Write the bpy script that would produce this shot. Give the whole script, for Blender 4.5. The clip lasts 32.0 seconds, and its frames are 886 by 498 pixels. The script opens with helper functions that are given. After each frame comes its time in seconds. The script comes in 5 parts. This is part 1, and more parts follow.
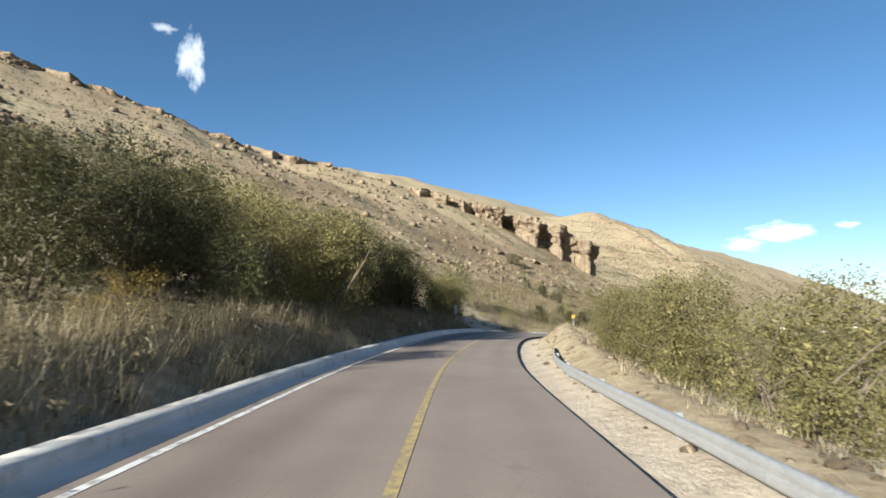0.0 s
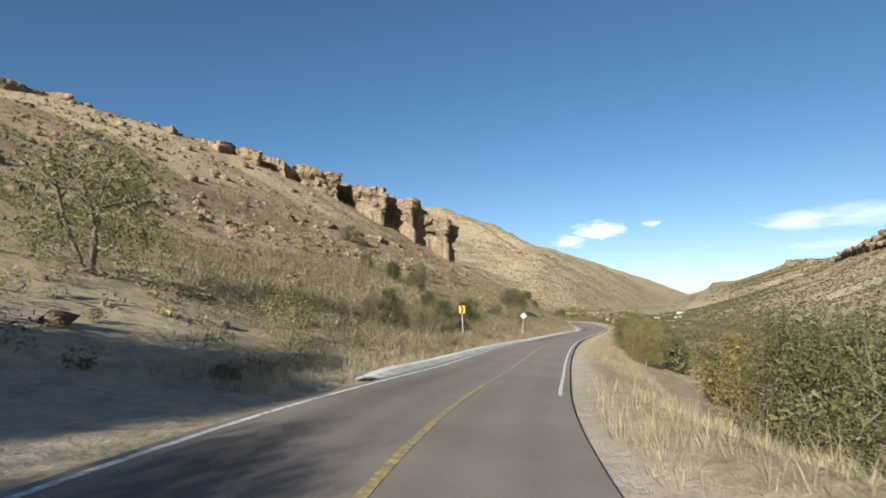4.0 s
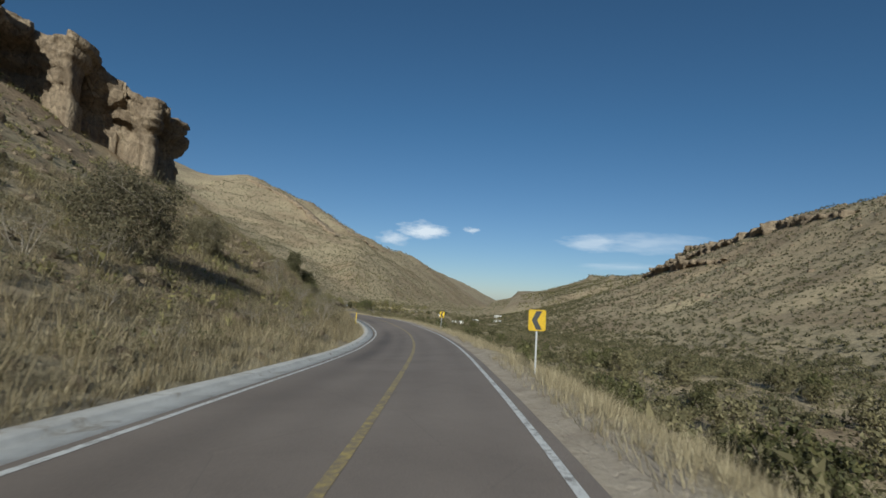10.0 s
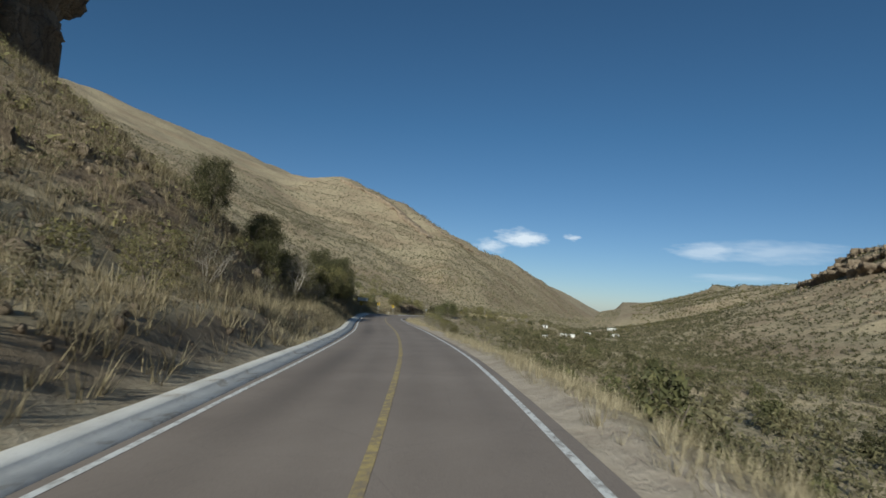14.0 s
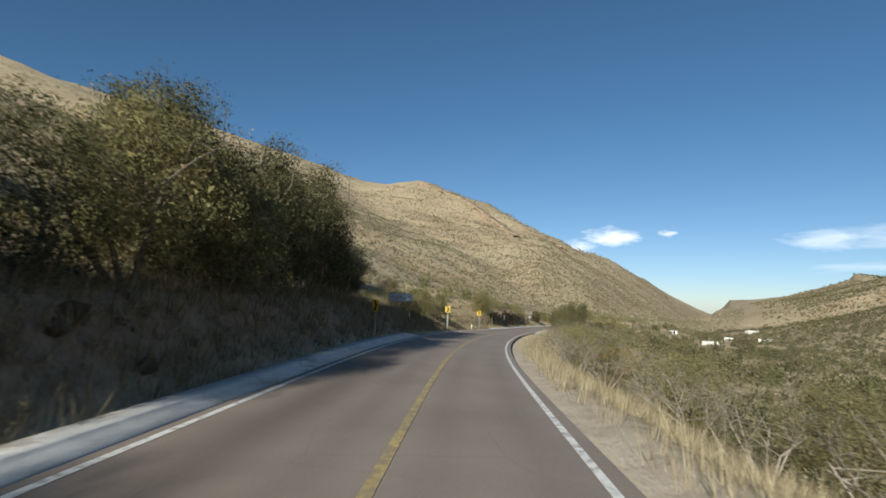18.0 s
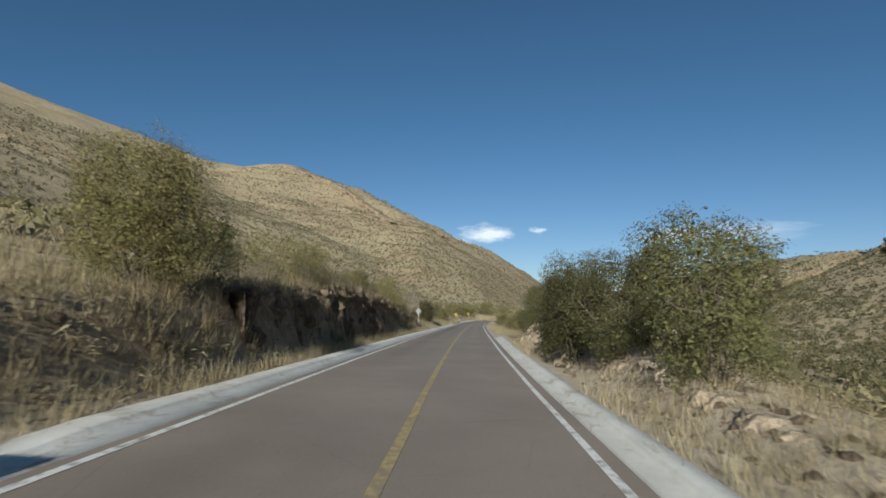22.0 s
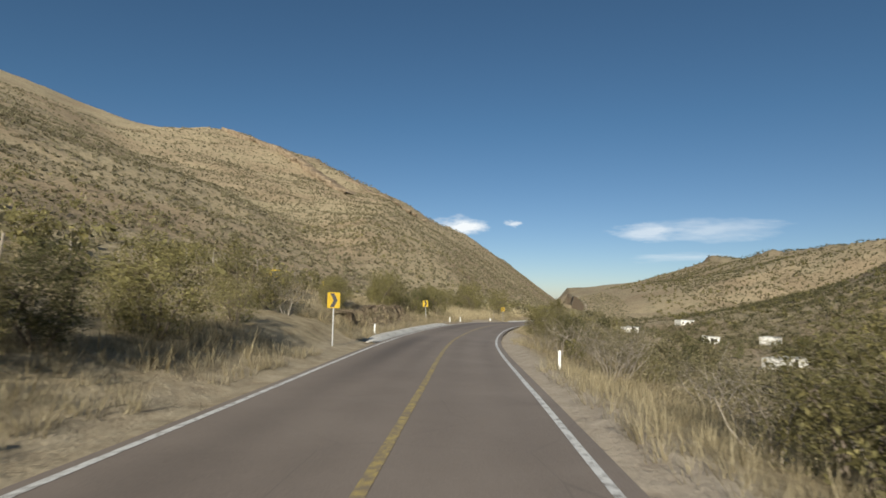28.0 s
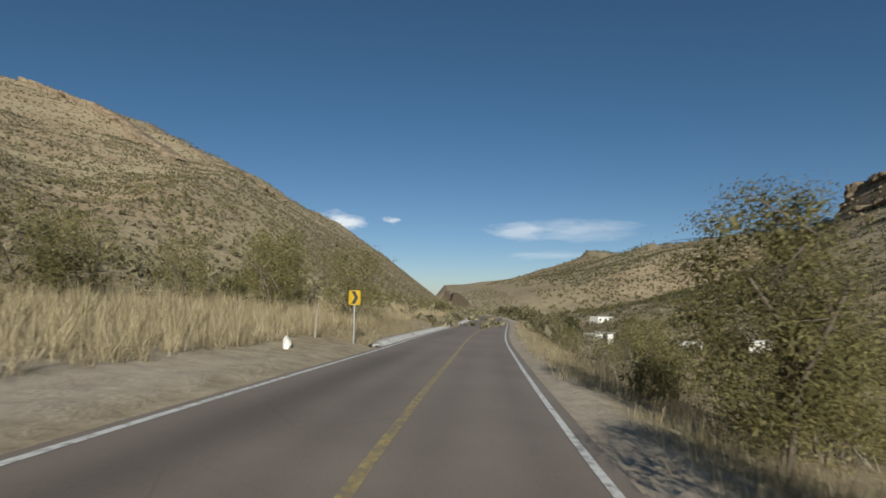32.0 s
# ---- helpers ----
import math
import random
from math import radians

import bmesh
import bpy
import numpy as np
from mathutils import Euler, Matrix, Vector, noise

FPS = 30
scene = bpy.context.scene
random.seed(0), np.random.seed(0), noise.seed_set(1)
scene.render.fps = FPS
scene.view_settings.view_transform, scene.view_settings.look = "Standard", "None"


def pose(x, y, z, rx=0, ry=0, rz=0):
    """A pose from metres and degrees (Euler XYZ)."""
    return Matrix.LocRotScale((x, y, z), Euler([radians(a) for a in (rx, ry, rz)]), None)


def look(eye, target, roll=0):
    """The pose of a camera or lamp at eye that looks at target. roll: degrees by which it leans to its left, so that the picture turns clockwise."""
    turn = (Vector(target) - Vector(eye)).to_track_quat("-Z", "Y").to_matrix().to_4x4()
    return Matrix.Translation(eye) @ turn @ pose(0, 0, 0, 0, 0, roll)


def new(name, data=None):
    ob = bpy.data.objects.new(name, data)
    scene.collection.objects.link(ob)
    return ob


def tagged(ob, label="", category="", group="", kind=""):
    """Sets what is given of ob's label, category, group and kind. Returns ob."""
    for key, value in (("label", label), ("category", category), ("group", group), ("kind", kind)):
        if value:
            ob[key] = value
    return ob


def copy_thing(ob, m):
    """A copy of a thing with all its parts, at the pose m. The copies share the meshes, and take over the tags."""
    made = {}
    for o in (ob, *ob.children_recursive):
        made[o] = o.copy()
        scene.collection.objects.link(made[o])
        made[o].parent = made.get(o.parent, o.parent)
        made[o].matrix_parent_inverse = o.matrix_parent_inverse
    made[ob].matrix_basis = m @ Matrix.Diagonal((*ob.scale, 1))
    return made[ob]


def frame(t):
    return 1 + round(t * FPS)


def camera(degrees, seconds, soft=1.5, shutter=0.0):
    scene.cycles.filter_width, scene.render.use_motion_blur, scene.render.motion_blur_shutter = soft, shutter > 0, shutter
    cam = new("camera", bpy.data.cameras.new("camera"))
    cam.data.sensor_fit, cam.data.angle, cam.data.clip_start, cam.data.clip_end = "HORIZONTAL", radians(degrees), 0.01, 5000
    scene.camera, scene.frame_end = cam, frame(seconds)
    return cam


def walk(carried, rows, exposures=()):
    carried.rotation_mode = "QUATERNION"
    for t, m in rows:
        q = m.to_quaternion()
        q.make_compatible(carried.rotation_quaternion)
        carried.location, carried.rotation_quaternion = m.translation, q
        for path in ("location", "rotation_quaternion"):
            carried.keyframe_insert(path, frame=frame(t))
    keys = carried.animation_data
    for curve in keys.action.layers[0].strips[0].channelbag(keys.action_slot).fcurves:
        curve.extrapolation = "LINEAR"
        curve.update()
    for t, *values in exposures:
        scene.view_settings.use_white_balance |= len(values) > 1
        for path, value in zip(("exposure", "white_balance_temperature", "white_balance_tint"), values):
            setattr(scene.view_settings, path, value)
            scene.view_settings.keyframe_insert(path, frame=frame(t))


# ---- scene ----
cam = camera(77.9, 32.0, soft=1.6, shutter=0.12)
METRES, EYE, TILT, LEAN, TURN = 560.0, 1.75, 5.5, 0.0, 0.0
ROWS = [
    (0.0, 0.0, -0.00022, -0.00231, 0.0, 0.0, -0.0),
    (0.5, 0.0006, 0.01348, -0.00401, -0.99, 0.05, 0.3),
    (1.0, 0.0015, 0.02688, -0.00571, -2.32, 0.03, 0.37),
    (1.5, 0.0029, 0.04068, -0.00711, -4.14, -0.15, 0.86),
    (2.0, 0.0048, 0.05438, -0.00881, -6.22, -0.14, 1.36),
    (2.5, 0.0071, 0.06758, -0.01051, -8.58, 0.03, 0.94),
    (3.0, 0.0102, 0.08058, -0.01221, -11.05, -0.1, 1.08),
    (3.5, 0.0138, 0.09328, -0.01381, -13.51, -0.12, 0.68),
    (5.5, 0.0328, 0.1358, -0.0214, -22.45, -0.39, -0.08),
    (6.0, 0.0388, 0.1487, -0.0232, -24.34, -0.4, -1.39),
    (6.5, 0.0456, 0.1615, -0.025, -26.32, -0.42, -1.94),
    (7.0, 0.0529, 0.1741, -0.027, -28.44, -0.25, -2.29),
    (7.5, 0.0608, 0.1866, -0.0289, -30.32, -0.11, -3.61),
    (8.0, 0.0694, 0.1996, -0.0309, -32.13, -0.06, -4.25),
    (8.5, 0.0781, 0.2122, -0.0327, -33.41, 0.13, -4.42),
    (9.0, 0.0871, 0.225, -0.0346, -34.12, 0.2, -4.62),
    (9.5, 0.0961, 0.2373, -0.0366, -34.36, 0.12, -5.04),
    (10.0, 0.1054, 0.25, -0.0384, -34.14, 0.11, -6.15),
    (10.5, 0.1145, 0.2631, -0.0403, -33.53, 0.0, -6.87),
    (11.0, 0.1233, 0.2756, -0.0422, -32.65, -0.11, -7.13),
    (11.5, 0.1319, 0.2884, -0.0442, -31.73, -0.19, -6.79),
    (12.0, 0.1404, 0.302, -0.0461, -30.27, -0.22, -6.52),
    (12.5, 0.1485, 0.3156, -0.0481, -28.64, -0.25, -6.49),
    (13.0, 0.1562, 0.3295, -0.0501, -26.88, -0.19, -6.63),
    (13.5, 0.1633, 0.3438, -0.052, -25.22, -0.18, -7.11),
    (14.0, 0.1692, 0.3575, -0.0533, -23.91, -0.12, -6.5),
    (14.5, 0.1754, 0.3714, -0.0549, -22.29, -0.14, -6.4),
    (16.5, 0.1957, 0.42491, -0.06196, -15.53, -0.14, -2.91),
    (17.0, 0.2002, 0.43881, -0.06386, -14.63, -0.02, -2.67),
    (17.5, 0.2038, 0.45131, -0.06496, -14.37, -0.05, -2.79),
    (18.0, 0.2092, 0.46951, -0.06736, -15.06, -0.05, -3.21),
    (18.5, 0.2142, 0.48521, -0.06926, -16.41, -0.31, -3.61),
    (19.0, 0.2201, 0.50221, -0.07146, -18.22, -0.32, -1.58),
    (19.5, 0.2263, 0.51811, -0.07366, -20.02, -0.18, -0.01),
    (20.0, 0.2321, 0.53301, -0.07566, -21.59, -0.28, 0.7),
    (20.5, 0.2391, 0.54881, -0.07786, -23.2, 0.18, 0.37),
    (21.0, 0.2465, 0.56401, -0.07976, -24.88, 0.31, -1.88),
    (21.5, 0.2545, 0.57931, -0.08166, -26.7, 0.43, -1.67),
    (22.0, 0.2642, 0.59641, -0.08406, -27.83, 0.42, -2.97),
    (22.5, 0.273, 0.61111, -0.08576, -28.62, 0.11, -2.03),
    (23.0, 0.2835, 0.62941, -0.08826, -29.02, 0.06, -2.77),
    (23.5, 0.2923, 0.64331, -0.08996, -29.75, 0.16, -3.05),
    (24.0, 0.302, 0.65921, -0.09216, -30.06, 0.21, -3.52),
    (24.5, 0.3105, 0.67251, -0.09386, -30.25, 0.17, -3.44),
    (25.0, 0.3205, 0.68951, -0.09616, -30.09, 0.18, -4.44),
    (25.5, 0.3296, 0.70421, -0.09816, -30.1, 0.05, -4.26),
    (27.5, 0.3602, 0.75221, -0.10436, -30.19, 0.07, -3.91),
    (28.0, 0.3689, 0.76611, -0.10626, -30.56, -0.05, -4.01),
    (28.5, 0.3775, 0.77971, -0.10816, -31.01, 0.04, -4.02),
    (29.0, 0.3862, 0.79301, -0.10996, -31.89, -0.01, -3.68),
    (29.5, 0.3949, 0.80521, -0.11146, -33.31, 0.2, -3.01),
    (30.0, 0.4044, 0.81791, -0.11306, -34.81, 0.31, -3.52),
    (30.5, 0.4153, 0.83181, -0.11506, -36.84, 0.5, -3.28),
    (31.0, 0.4255, 0.84371, -0.11646, -39.0, 0.47, -3.56),
    (31.5, 0.438, 0.85741, -0.11846, -41.12, 0.47, -4.09),
    (32.0, 0.4511, 0.87061, -0.12056, -43.29, 0.69, -4.57),
]
walk(cam, [(t, pose(0, 0, EYE, TILT, LEAN, TURN) @ pose(METRES * x, METRES * y, METRES * z, 90 + pitch, roll, yaw)) for t, x, y, z, yaw, pitch, roll in ROWS],
     exposures=[(0, 1.12, 6350, 5), (3, 0.97, 6500, 6), (6, 0.22, 6350, 4), (9, -0.18, 6050, 2), (13, -0.21, 5950, 1), (16, 0.17, 6050, 2), (19, 0.44, 6400, 4),
                (22.5, 0.07, 6150, 2), (25, 0.12, 6500, 4), (28, 0.12, 6700, 5), (32, -0.13, 6400, 4)])

# ---- light ----
world = bpy.data.worlds.new("sky")
scene.world = world
world.use_nodes = True
wn = world.node_tree.nodes
sky = wn.new("ShaderNodeTexSky")
sky.sky_type, sky.sun_disc = "NISHITA", False
SUN_HEIGHT, SUN_WAY = 21.5, 38.0       # degrees: height, and the heading of the shadows, clockwise from +y
sky.sun_elevation, sky.sun_rotation = radians(SUN_HEIGHT), radians(SUN_WAY + 180)
sky.altitude, sky.air_density, sky.dust_density, sky.ozone_density = 2000, 0.85, 1.1, 1.8
tone = wn.new("ShaderNodeMix")
tone.data_type, tone.blend_type = "RGBA", "MULTIPLY"
tone.inputs["Factor"].default_value = 1.0
# haze: the blue pales towards the horizon
high = wn.new("ShaderNodeTexCoord")
apart = wn.new("ShaderNodeSeparateXYZ")
pale = wn.new("ShaderNodeValToRGB")
for e, (p, c) in zip(pale.color_ramp.elements, ((0.0, (0.94, 0.93, 1.0, 1)), (0.3, (0.72, 0.97, 1.06, 1)))):
    e.position, e.color = p, c
world.node_tree.links.new(high.outputs["Generated"], apart.inputs[0])
world.node_tree.links.new(apart.outputs[2], pale.inputs[0])
world.node_tree.links.new(pale.outputs[0], tone.inputs["B"])
world.node_tree.links.new(sky.outputs[0], tone.inputs["A"])
world.node_tree.links.new(tone.outputs["Result"], wn["Background"].inputs[0])
wn["Background"].inputs[1].default_value = 0.07
sun = new("sun", bpy.data.lights.new("sun", "SUN"))
sun.data.energy, sun.data.angle, sun.data.color = 6.0, radians(0.5), (1.0, 0.94, 0.85)
sun.matrix_world = look((0, 0, 0), (math.sin(radians(SUN_WAY)), math.cos(radians(SUN_WAY)), -math.tan(radians(SUN_HEIGHT))))

# ---- materials ----
def material(name, rough=0.9, spec=0.2, metal=0.0):
    m = bpy.data.materials.new(name)
    m.use_nodes = True
    b = m.node_tree.nodes["Principled BSDF"]
    b.inputs["Roughness"].default_value, b.inputs["Metallic"].default_value = rough, metal
    b.inputs["Specular IOR Level"].default_value = spec
    return m, m.node_tree, b


def add(tree, kind, **values):
    n = tree.nodes.new("ShaderNode" + kind)
    for key, value in values.items():
        if key in n.inputs:
            n.inputs[key].default_value = value
    return n


def noise_at(tree, scale, detail=6.0, rough=0.6, stretch=None):
    """Noise over the object's own metres."""
    co = tree.nodes.new("ShaderNodeTexCoord")
    out = co.outputs["Object"]
    if stretch:
        mp = add(tree, "Mapping", Scale=stretch)
        tree.links.new(out, mp.inputs[0])
        out = mp.outputs[0]
    n = add(tree, "TexNoise", Scale=scale, Detail=detail, Roughness=rough)
    tree.links.new(out, n.inputs["Vector"])
    return n.outputs["Fac"]


def ramp(tree, fac, stops):
    n = tree.nodes.new("ShaderNodeValToRGB")
    while len(n.color_ramp.elements) < len(stops):
        n.color_ramp.elements.new(0.5)
    for e, (p, c) in zip(n.color_ramp.elements, stops):
        e.position, e.color = p, (*c, 1) if len(c) == 3 else c
    tree.links.new(fac, n.inputs[0])
    return n.outputs[0]


def blend(tree, fac, a, b, mode="MIX"):
    n = tree.nodes.new("ShaderNodeMix")
    n.data_type, n.blend_type = "RGBA", mode
    for socket, value in ((n.inputs["Factor"], fac), (n.inputs["A"], a), (n.inputs["B"], b)):
        if isinstance(value, (int, float)):
            socket.default_value = value
        elif isinstance(value, tuple):
            socket.default_value = (*value, 1)
        else:
            tree.links.new(value, socket)
    return n.outputs["Result"]


def bump(tree, bsdf, height, strength=0.5, distance=0.1):
    n = add(tree, "Bump", Strength=strength, Distance=distance)
    tree.links.new(height, n.inputs["Height"])
    tree.links.new(n.outputs[0], bsdf.inputs["Normal"])


def speckled(name, dark, light, scale=3.0, fine=40.0, rough=0.9, relief=0.4, depth=0.03, spec=0.2, metal=0.0):
    """Two scales of variation between two colours, with relief."""
    m, t, b = material(name, rough, spec, metal)
    big, small = noise_at(t, scale), noise_at(t, fine, 3.0)
    c = ramp(t, big, [(0.3, dark), (0.7, light)])
    c = blend(t, 0.55, c, ramp(t, small, [(0.25, tuple(v * 0.6 for v in dark)), (0.75, tuple(min(1, v * 1.25) for v in light))]))
    t.links.new(c, b.inputs["Base Color"])
    bump(t, b, small, relief, depth)
    return m


def leafy(name, low, high, dry=None, translucent=0.25):
    """Leaves that differ one by one and plant by plant."""
    m, t, b = material(name, 0.65, 0.25)
    g = t.nodes.new("ShaderNodeNewGeometry")
    o = t.nodes.new("ShaderNodeObjectInfo")
    c = ramp(t, g.outputs["Random Per Island"], [(0.0, low), (0.75, high), (1.0, dry or high)])
    hsv = add(t, "HueSaturation", Saturation=1.0)
    mr = add(t, "MapRange")
    mr.inputs["To Min"].default_value, mr.inputs["To Max"].default_value = 0.8, 1.25
    t.links.new(o.outputs["Random"], mr.inputs["Value"])
    t.links.new(mr.outputs[0], hsv.inputs["Value"])
    t.links.new(c, hsv.inputs["Color"])
    t.links.new(hsv.outputs[0], b.inputs["Base Color"])
    tr = t.nodes.new("ShaderNodeBsdfTranslucent")
    t.links.new(hsv.outputs[0], tr.inputs[0])
    mx = t.nodes.new("ShaderNodeMixShader")
    mx.inputs[0].default_value = translucent
    out = t.nodes["Material Output"]
    t.links.new(b.outputs[0], mx.inputs[1])
    t.links.new(tr.outputs[0], mx.inputs[2])
    t.links.new(mx.outputs[0], out.inputs[0])
    return m


def ground_material():
    m, t, b = material("dry_hillside", 0.95, 0.1)
    attr = t.nodes.new("ShaderNodeAttribute")
    attr.attribute_name = "cover"
    sep = t.nodes.new("ShaderNodeSeparateColor")
    t.links.new(attr.outputs["Color"], sep.inputs[0])
    broad, mid, fine, grit = noise_at(t, 0.02, 5), noise_at(t, 0.16, 8, 0.72), noise_at(t, 1.3, 7, 0.72), noise_at(t, 11.0, 5, 0.7)
    soil = ramp(t, fine, [(0.3, (0.23, 0.165, 0.105)), (0.7, (0.48, 0.37, 0.25))])
    straw = ramp(t, fine, [(0.28, (0.21, 0.17, 0.1)), (0.5, (0.44, 0.365, 0.23)), (0.75, (0.6, 0.51, 0.35))])
    c = blend(t, ramp(t, broad, [(0.35, (0.3,) * 3), (0.65, (0.85,) * 3)]), soil, straw)
    # low dark scrub between the grass
    spots = ramp(t, mid, [(0.52, (0, 0, 0)), (0.62, (0.6,) * 3)])
    spots = blend(t, 1.0, spots, sep.outputs[2], "MULTIPLY")
    c = blend(t, spots, c, ramp(t, fine, [(0.3, (0.06, 0.055, 0.032)), (0.7, (0.18, 0.165, 0.095))]))
    tuft = ramp(t, noise_at(t, 0.55, 4, 0.6), [(0.57, (0, 0, 0)), (0.64, (0.6,) * 3)])
    c = blend(t, blend(t, 1.0, tuft, ramp(t, sep.outputs[2], [(0.0, (0.35,) * 3), (0.6, (1, 1, 1))]), "MULTIPLY"), c, ramp(t, fine, [(0.3, (0.1, 0.09, 0.05)), (0.7, (0.22, 0.195, 0.11))]))
    stone = ramp(t, fine, [(0.3, (0.15, 0.102, 0.066)), (0.7, (0.42, 0.315, 0.205))])
    c = blend(t, sep.outputs[0], c, stone)
    dirt = ramp(t, fine, [(0.3, (0.4, 0.325, 0.25)), (0.7, (0.6, 0.51, 0.4))])
    c = blend(t, sep.outputs[1], c, dirt)
    c = blend(t, 0.45, c, ramp(t, grit, [(0.3, (0.45,) * 3), (0.5, (0.95,) * 3), (0.7, (1.0,) * 3)]), "MULTIPLY")
    t.links.new(c, b.inputs["Base Color"])
    rough = blend(t, 0.25, fine, grit)
    bump(t, b, rough, 0.8, 0.22)
    return m


def rock_material():
    m, t, b = material("weathered_rock", 0.92, 0.15)
    big, fine, grain = noise_at(t, 0.3, 8, 0.65, (1, 1, 0.4)), noise_at(t, 1.6, 9, 0.75), noise_at(t, 9.0, 5, 0.7)
    c = ramp(t, big, [(0.3, (0.15, 0.112, 0.078)), (0.5, (0.29, 0.222, 0.152)), (0.7, (0.4, 0.315, 0.215))])
    c = blend(t, ramp(t, fine, [(0.5, (0, 0, 0)), (0.68, (0.85,) * 3)]), c, (0.09, 0.07, 0.055))
    c = blend(t, 0.5, c, ramp(t, grain, [(0.3, (0.4,) * 3), (0.6, (1.0,) * 3)]), "MULTIPLY")
    crack = add(t, "TexVoronoi", Scale=0.55)
    crack.feature = "DISTANCE_TO_EDGE"
    co = t.nodes.new("ShaderNodeTexCoord")
    mp = add(t, "Mapping", Scale=(1, 1, 0.45))
    t.links.new(co.outputs["Object"], mp.inputs[0])
    wob = t.nodes.new("ShaderNodeVectorMath")
    wob.operation = "ADD"
    t.links.new(mp.outputs[0], wob.inputs[0])
    t.links.new(blend(t, 0.5, fine, big), wob.inputs[1])
    t.links.new(wob.outputs[0], crack.inputs["Vector"])
    c = blend(t, ramp(t, crack.outputs["Distance"], [(0.0, (0.45,) * 3), (0.03, (0, 0, 0))]), c, (0.06, 0.048, 0.036))
    t.links.new(c, b.inputs["Base Color"])
    rough = blend(t, 0.2, fine, ramp(t, crack.outputs["Distance"], [(0.0, (0, 0, 0)), (0.12, (1, 1, 1))]))
    bump(t, b, rough, 1.0, 0.6)
    return m


def asphalt_material():
    m, t, b = material("worn_asphalt", 0.75, 0.35)
    attr = t.nodes.new("ShaderNodeAttribute")
    attr.attribute_name = "wear"
    fine, patch = noise_at(t, 60, 3), noise_at(t, 0.35, 6, 0.6)
    c = ramp(t, patch, [(0.3, (0.22, 0.172, 0.14)), (0.7, (0.31, 0.248, 0.203))])
    c = blend(t, attr.outputs["Fac"], c, (0.085, 0.063, 0.052))
    c = blend(t, 0.35, c, ramp(t, fine, [(0.3, (0.075, 0.062, 0.05)), (0.7, (0.33, 0.28, 0.23))]))
    crack = add(t, "TexVoronoi", Scale=0.35)
    crack.feature = "DISTANCE_TO_EDGE"
    co = t.nodes.new("ShaderNodeTexCoord")
    t.links.new(co.outputs["Object"], crack.inputs["Vector"])
    c = blend(t, ramp(t, crack.outputs["Distance"], [(0.0, (0.2,) * 3), (0.004, (0, 0, 0))]), c, (0.035, 0.03, 0.026))
    t.links.new(c, b.inputs["Base Color"])
    bump(t, b, fine, 0.25, 0.01)
    return m


def paint(name, colour, worn, amount=0.5):
    m, t, b = material(name, 0.6, 0.3)
    wear = noise_at(t, 6.0, 8, 0.75)
    c = blend(t, ramp(t, wear, [(amount - 0.06, (1, 1, 1)), (amount + 0.1, (0, 0, 0))]), colour, worn)
    t.links.new(c, b.inputs["Base Color"])
    return m


def kerb_material():
    """Limewash over concrete, with soil washed over it and chips knocked off."""
    m, t, b = material("limewashed_concrete", 0.88, 0.2)
    wash, fine, soil = noise_at(t, 0.9, 6, 0.65), noise_at(t, 18, 5, 0.7), noise_at(t, 1.1, 8, 0.75)
    c = ramp(t, wash, [(0.3, (0.52, 0.495, 0.455)), (0.6, (0.66, 0.635, 0.59)), (0.75, (0.72, 0.695, 0.65))])
    c = blend(t, ramp(t, fine, [(0.58, (0, 0, 0)), (0.72, (0.55,) * 3)]), c, (0.3, 0.27, 0.23))
    c = blend(t, ramp(t, soil, [(0.56, (0, 0, 0)), (0.62, (0.7,) * 3)]), c, (0.36, 0.3, 0.23))
    t.links.new(c, b.inputs["Base Color"])
    bump(t, b, fine, 0.4, 0.03)
    return m


GROUND, ROCK, ASPHALT = ground_material(), rock_material(), asphalt_material()
WHITE_LINE = paint("white_road_paint", (0.72, 0.7, 0.66), (0.22, 0.19, 0.16), 0.42)
YELLOW_LINE = paint("yellow_road_paint", (0.48, 0.36, 0.13), (0.25, 0.195, 0.13), 0.5)
CONCRETE = kerb_material()
EARTH = speckled("dry_eroded_earth", (0.25, 0.19, 0.135), (0.45, 0.365, 0.27), 1.1, 9.0, 0.95, 0.9, 0.1)
BARK = speckled("grey_brown_bark", (0.09, 0.07, 0.055), (0.22, 0.18, 0.14), 4, 30, 0.9, 0.8)
TWIG = speckled("pale_dry_twig", (0.2, 0.17, 0.14), (0.38, 0.33, 0.27), 4, 30, 0.9, 0.5)
STEEL = speckled("galvanised_steel", (0.26, 0.265, 0.265), (0.4, 0.4, 0.4), 3, 40, 0.5, 0.1, 0.01, 0.5, 0.3)
YELLOW = speckled("sign_yellow", (0.74, 0.49, 0.02), (0.82, 0.57, 0.03), 2, 25, 0.5, 0.03, 0.01, 0.4)
BLACK = speckled("sign_black", (0.015, 0.015, 0.015), (0.03, 0.03, 0.03), 2, 25, 0.5, 0.03, 0.01, 0.4)
WHITE = speckled("white_enamel", (0.7, 0.7, 0.68), (0.8, 0.8, 0.78), 2, 25, 0.5, 0.05, 0.01, 0.4)
GREY_SIGN = speckled("bare_sign_back", (0.55, 0.57, 0.58), (0.68, 0.7, 0.71), 2, 25, 0.45, 0.05, 0.01, 0.4)
PLASTER = speckled("white_plaster", (0.62, 0.6, 0.55), (0.78, 0.76, 0.72), 0.6, 8, 0.9, 0.2)
DARK = speckled("dark_opening", (0.02, 0.02, 0.02), (0.04, 0.035, 0.03), 2, 20, 0.8, 0.1)
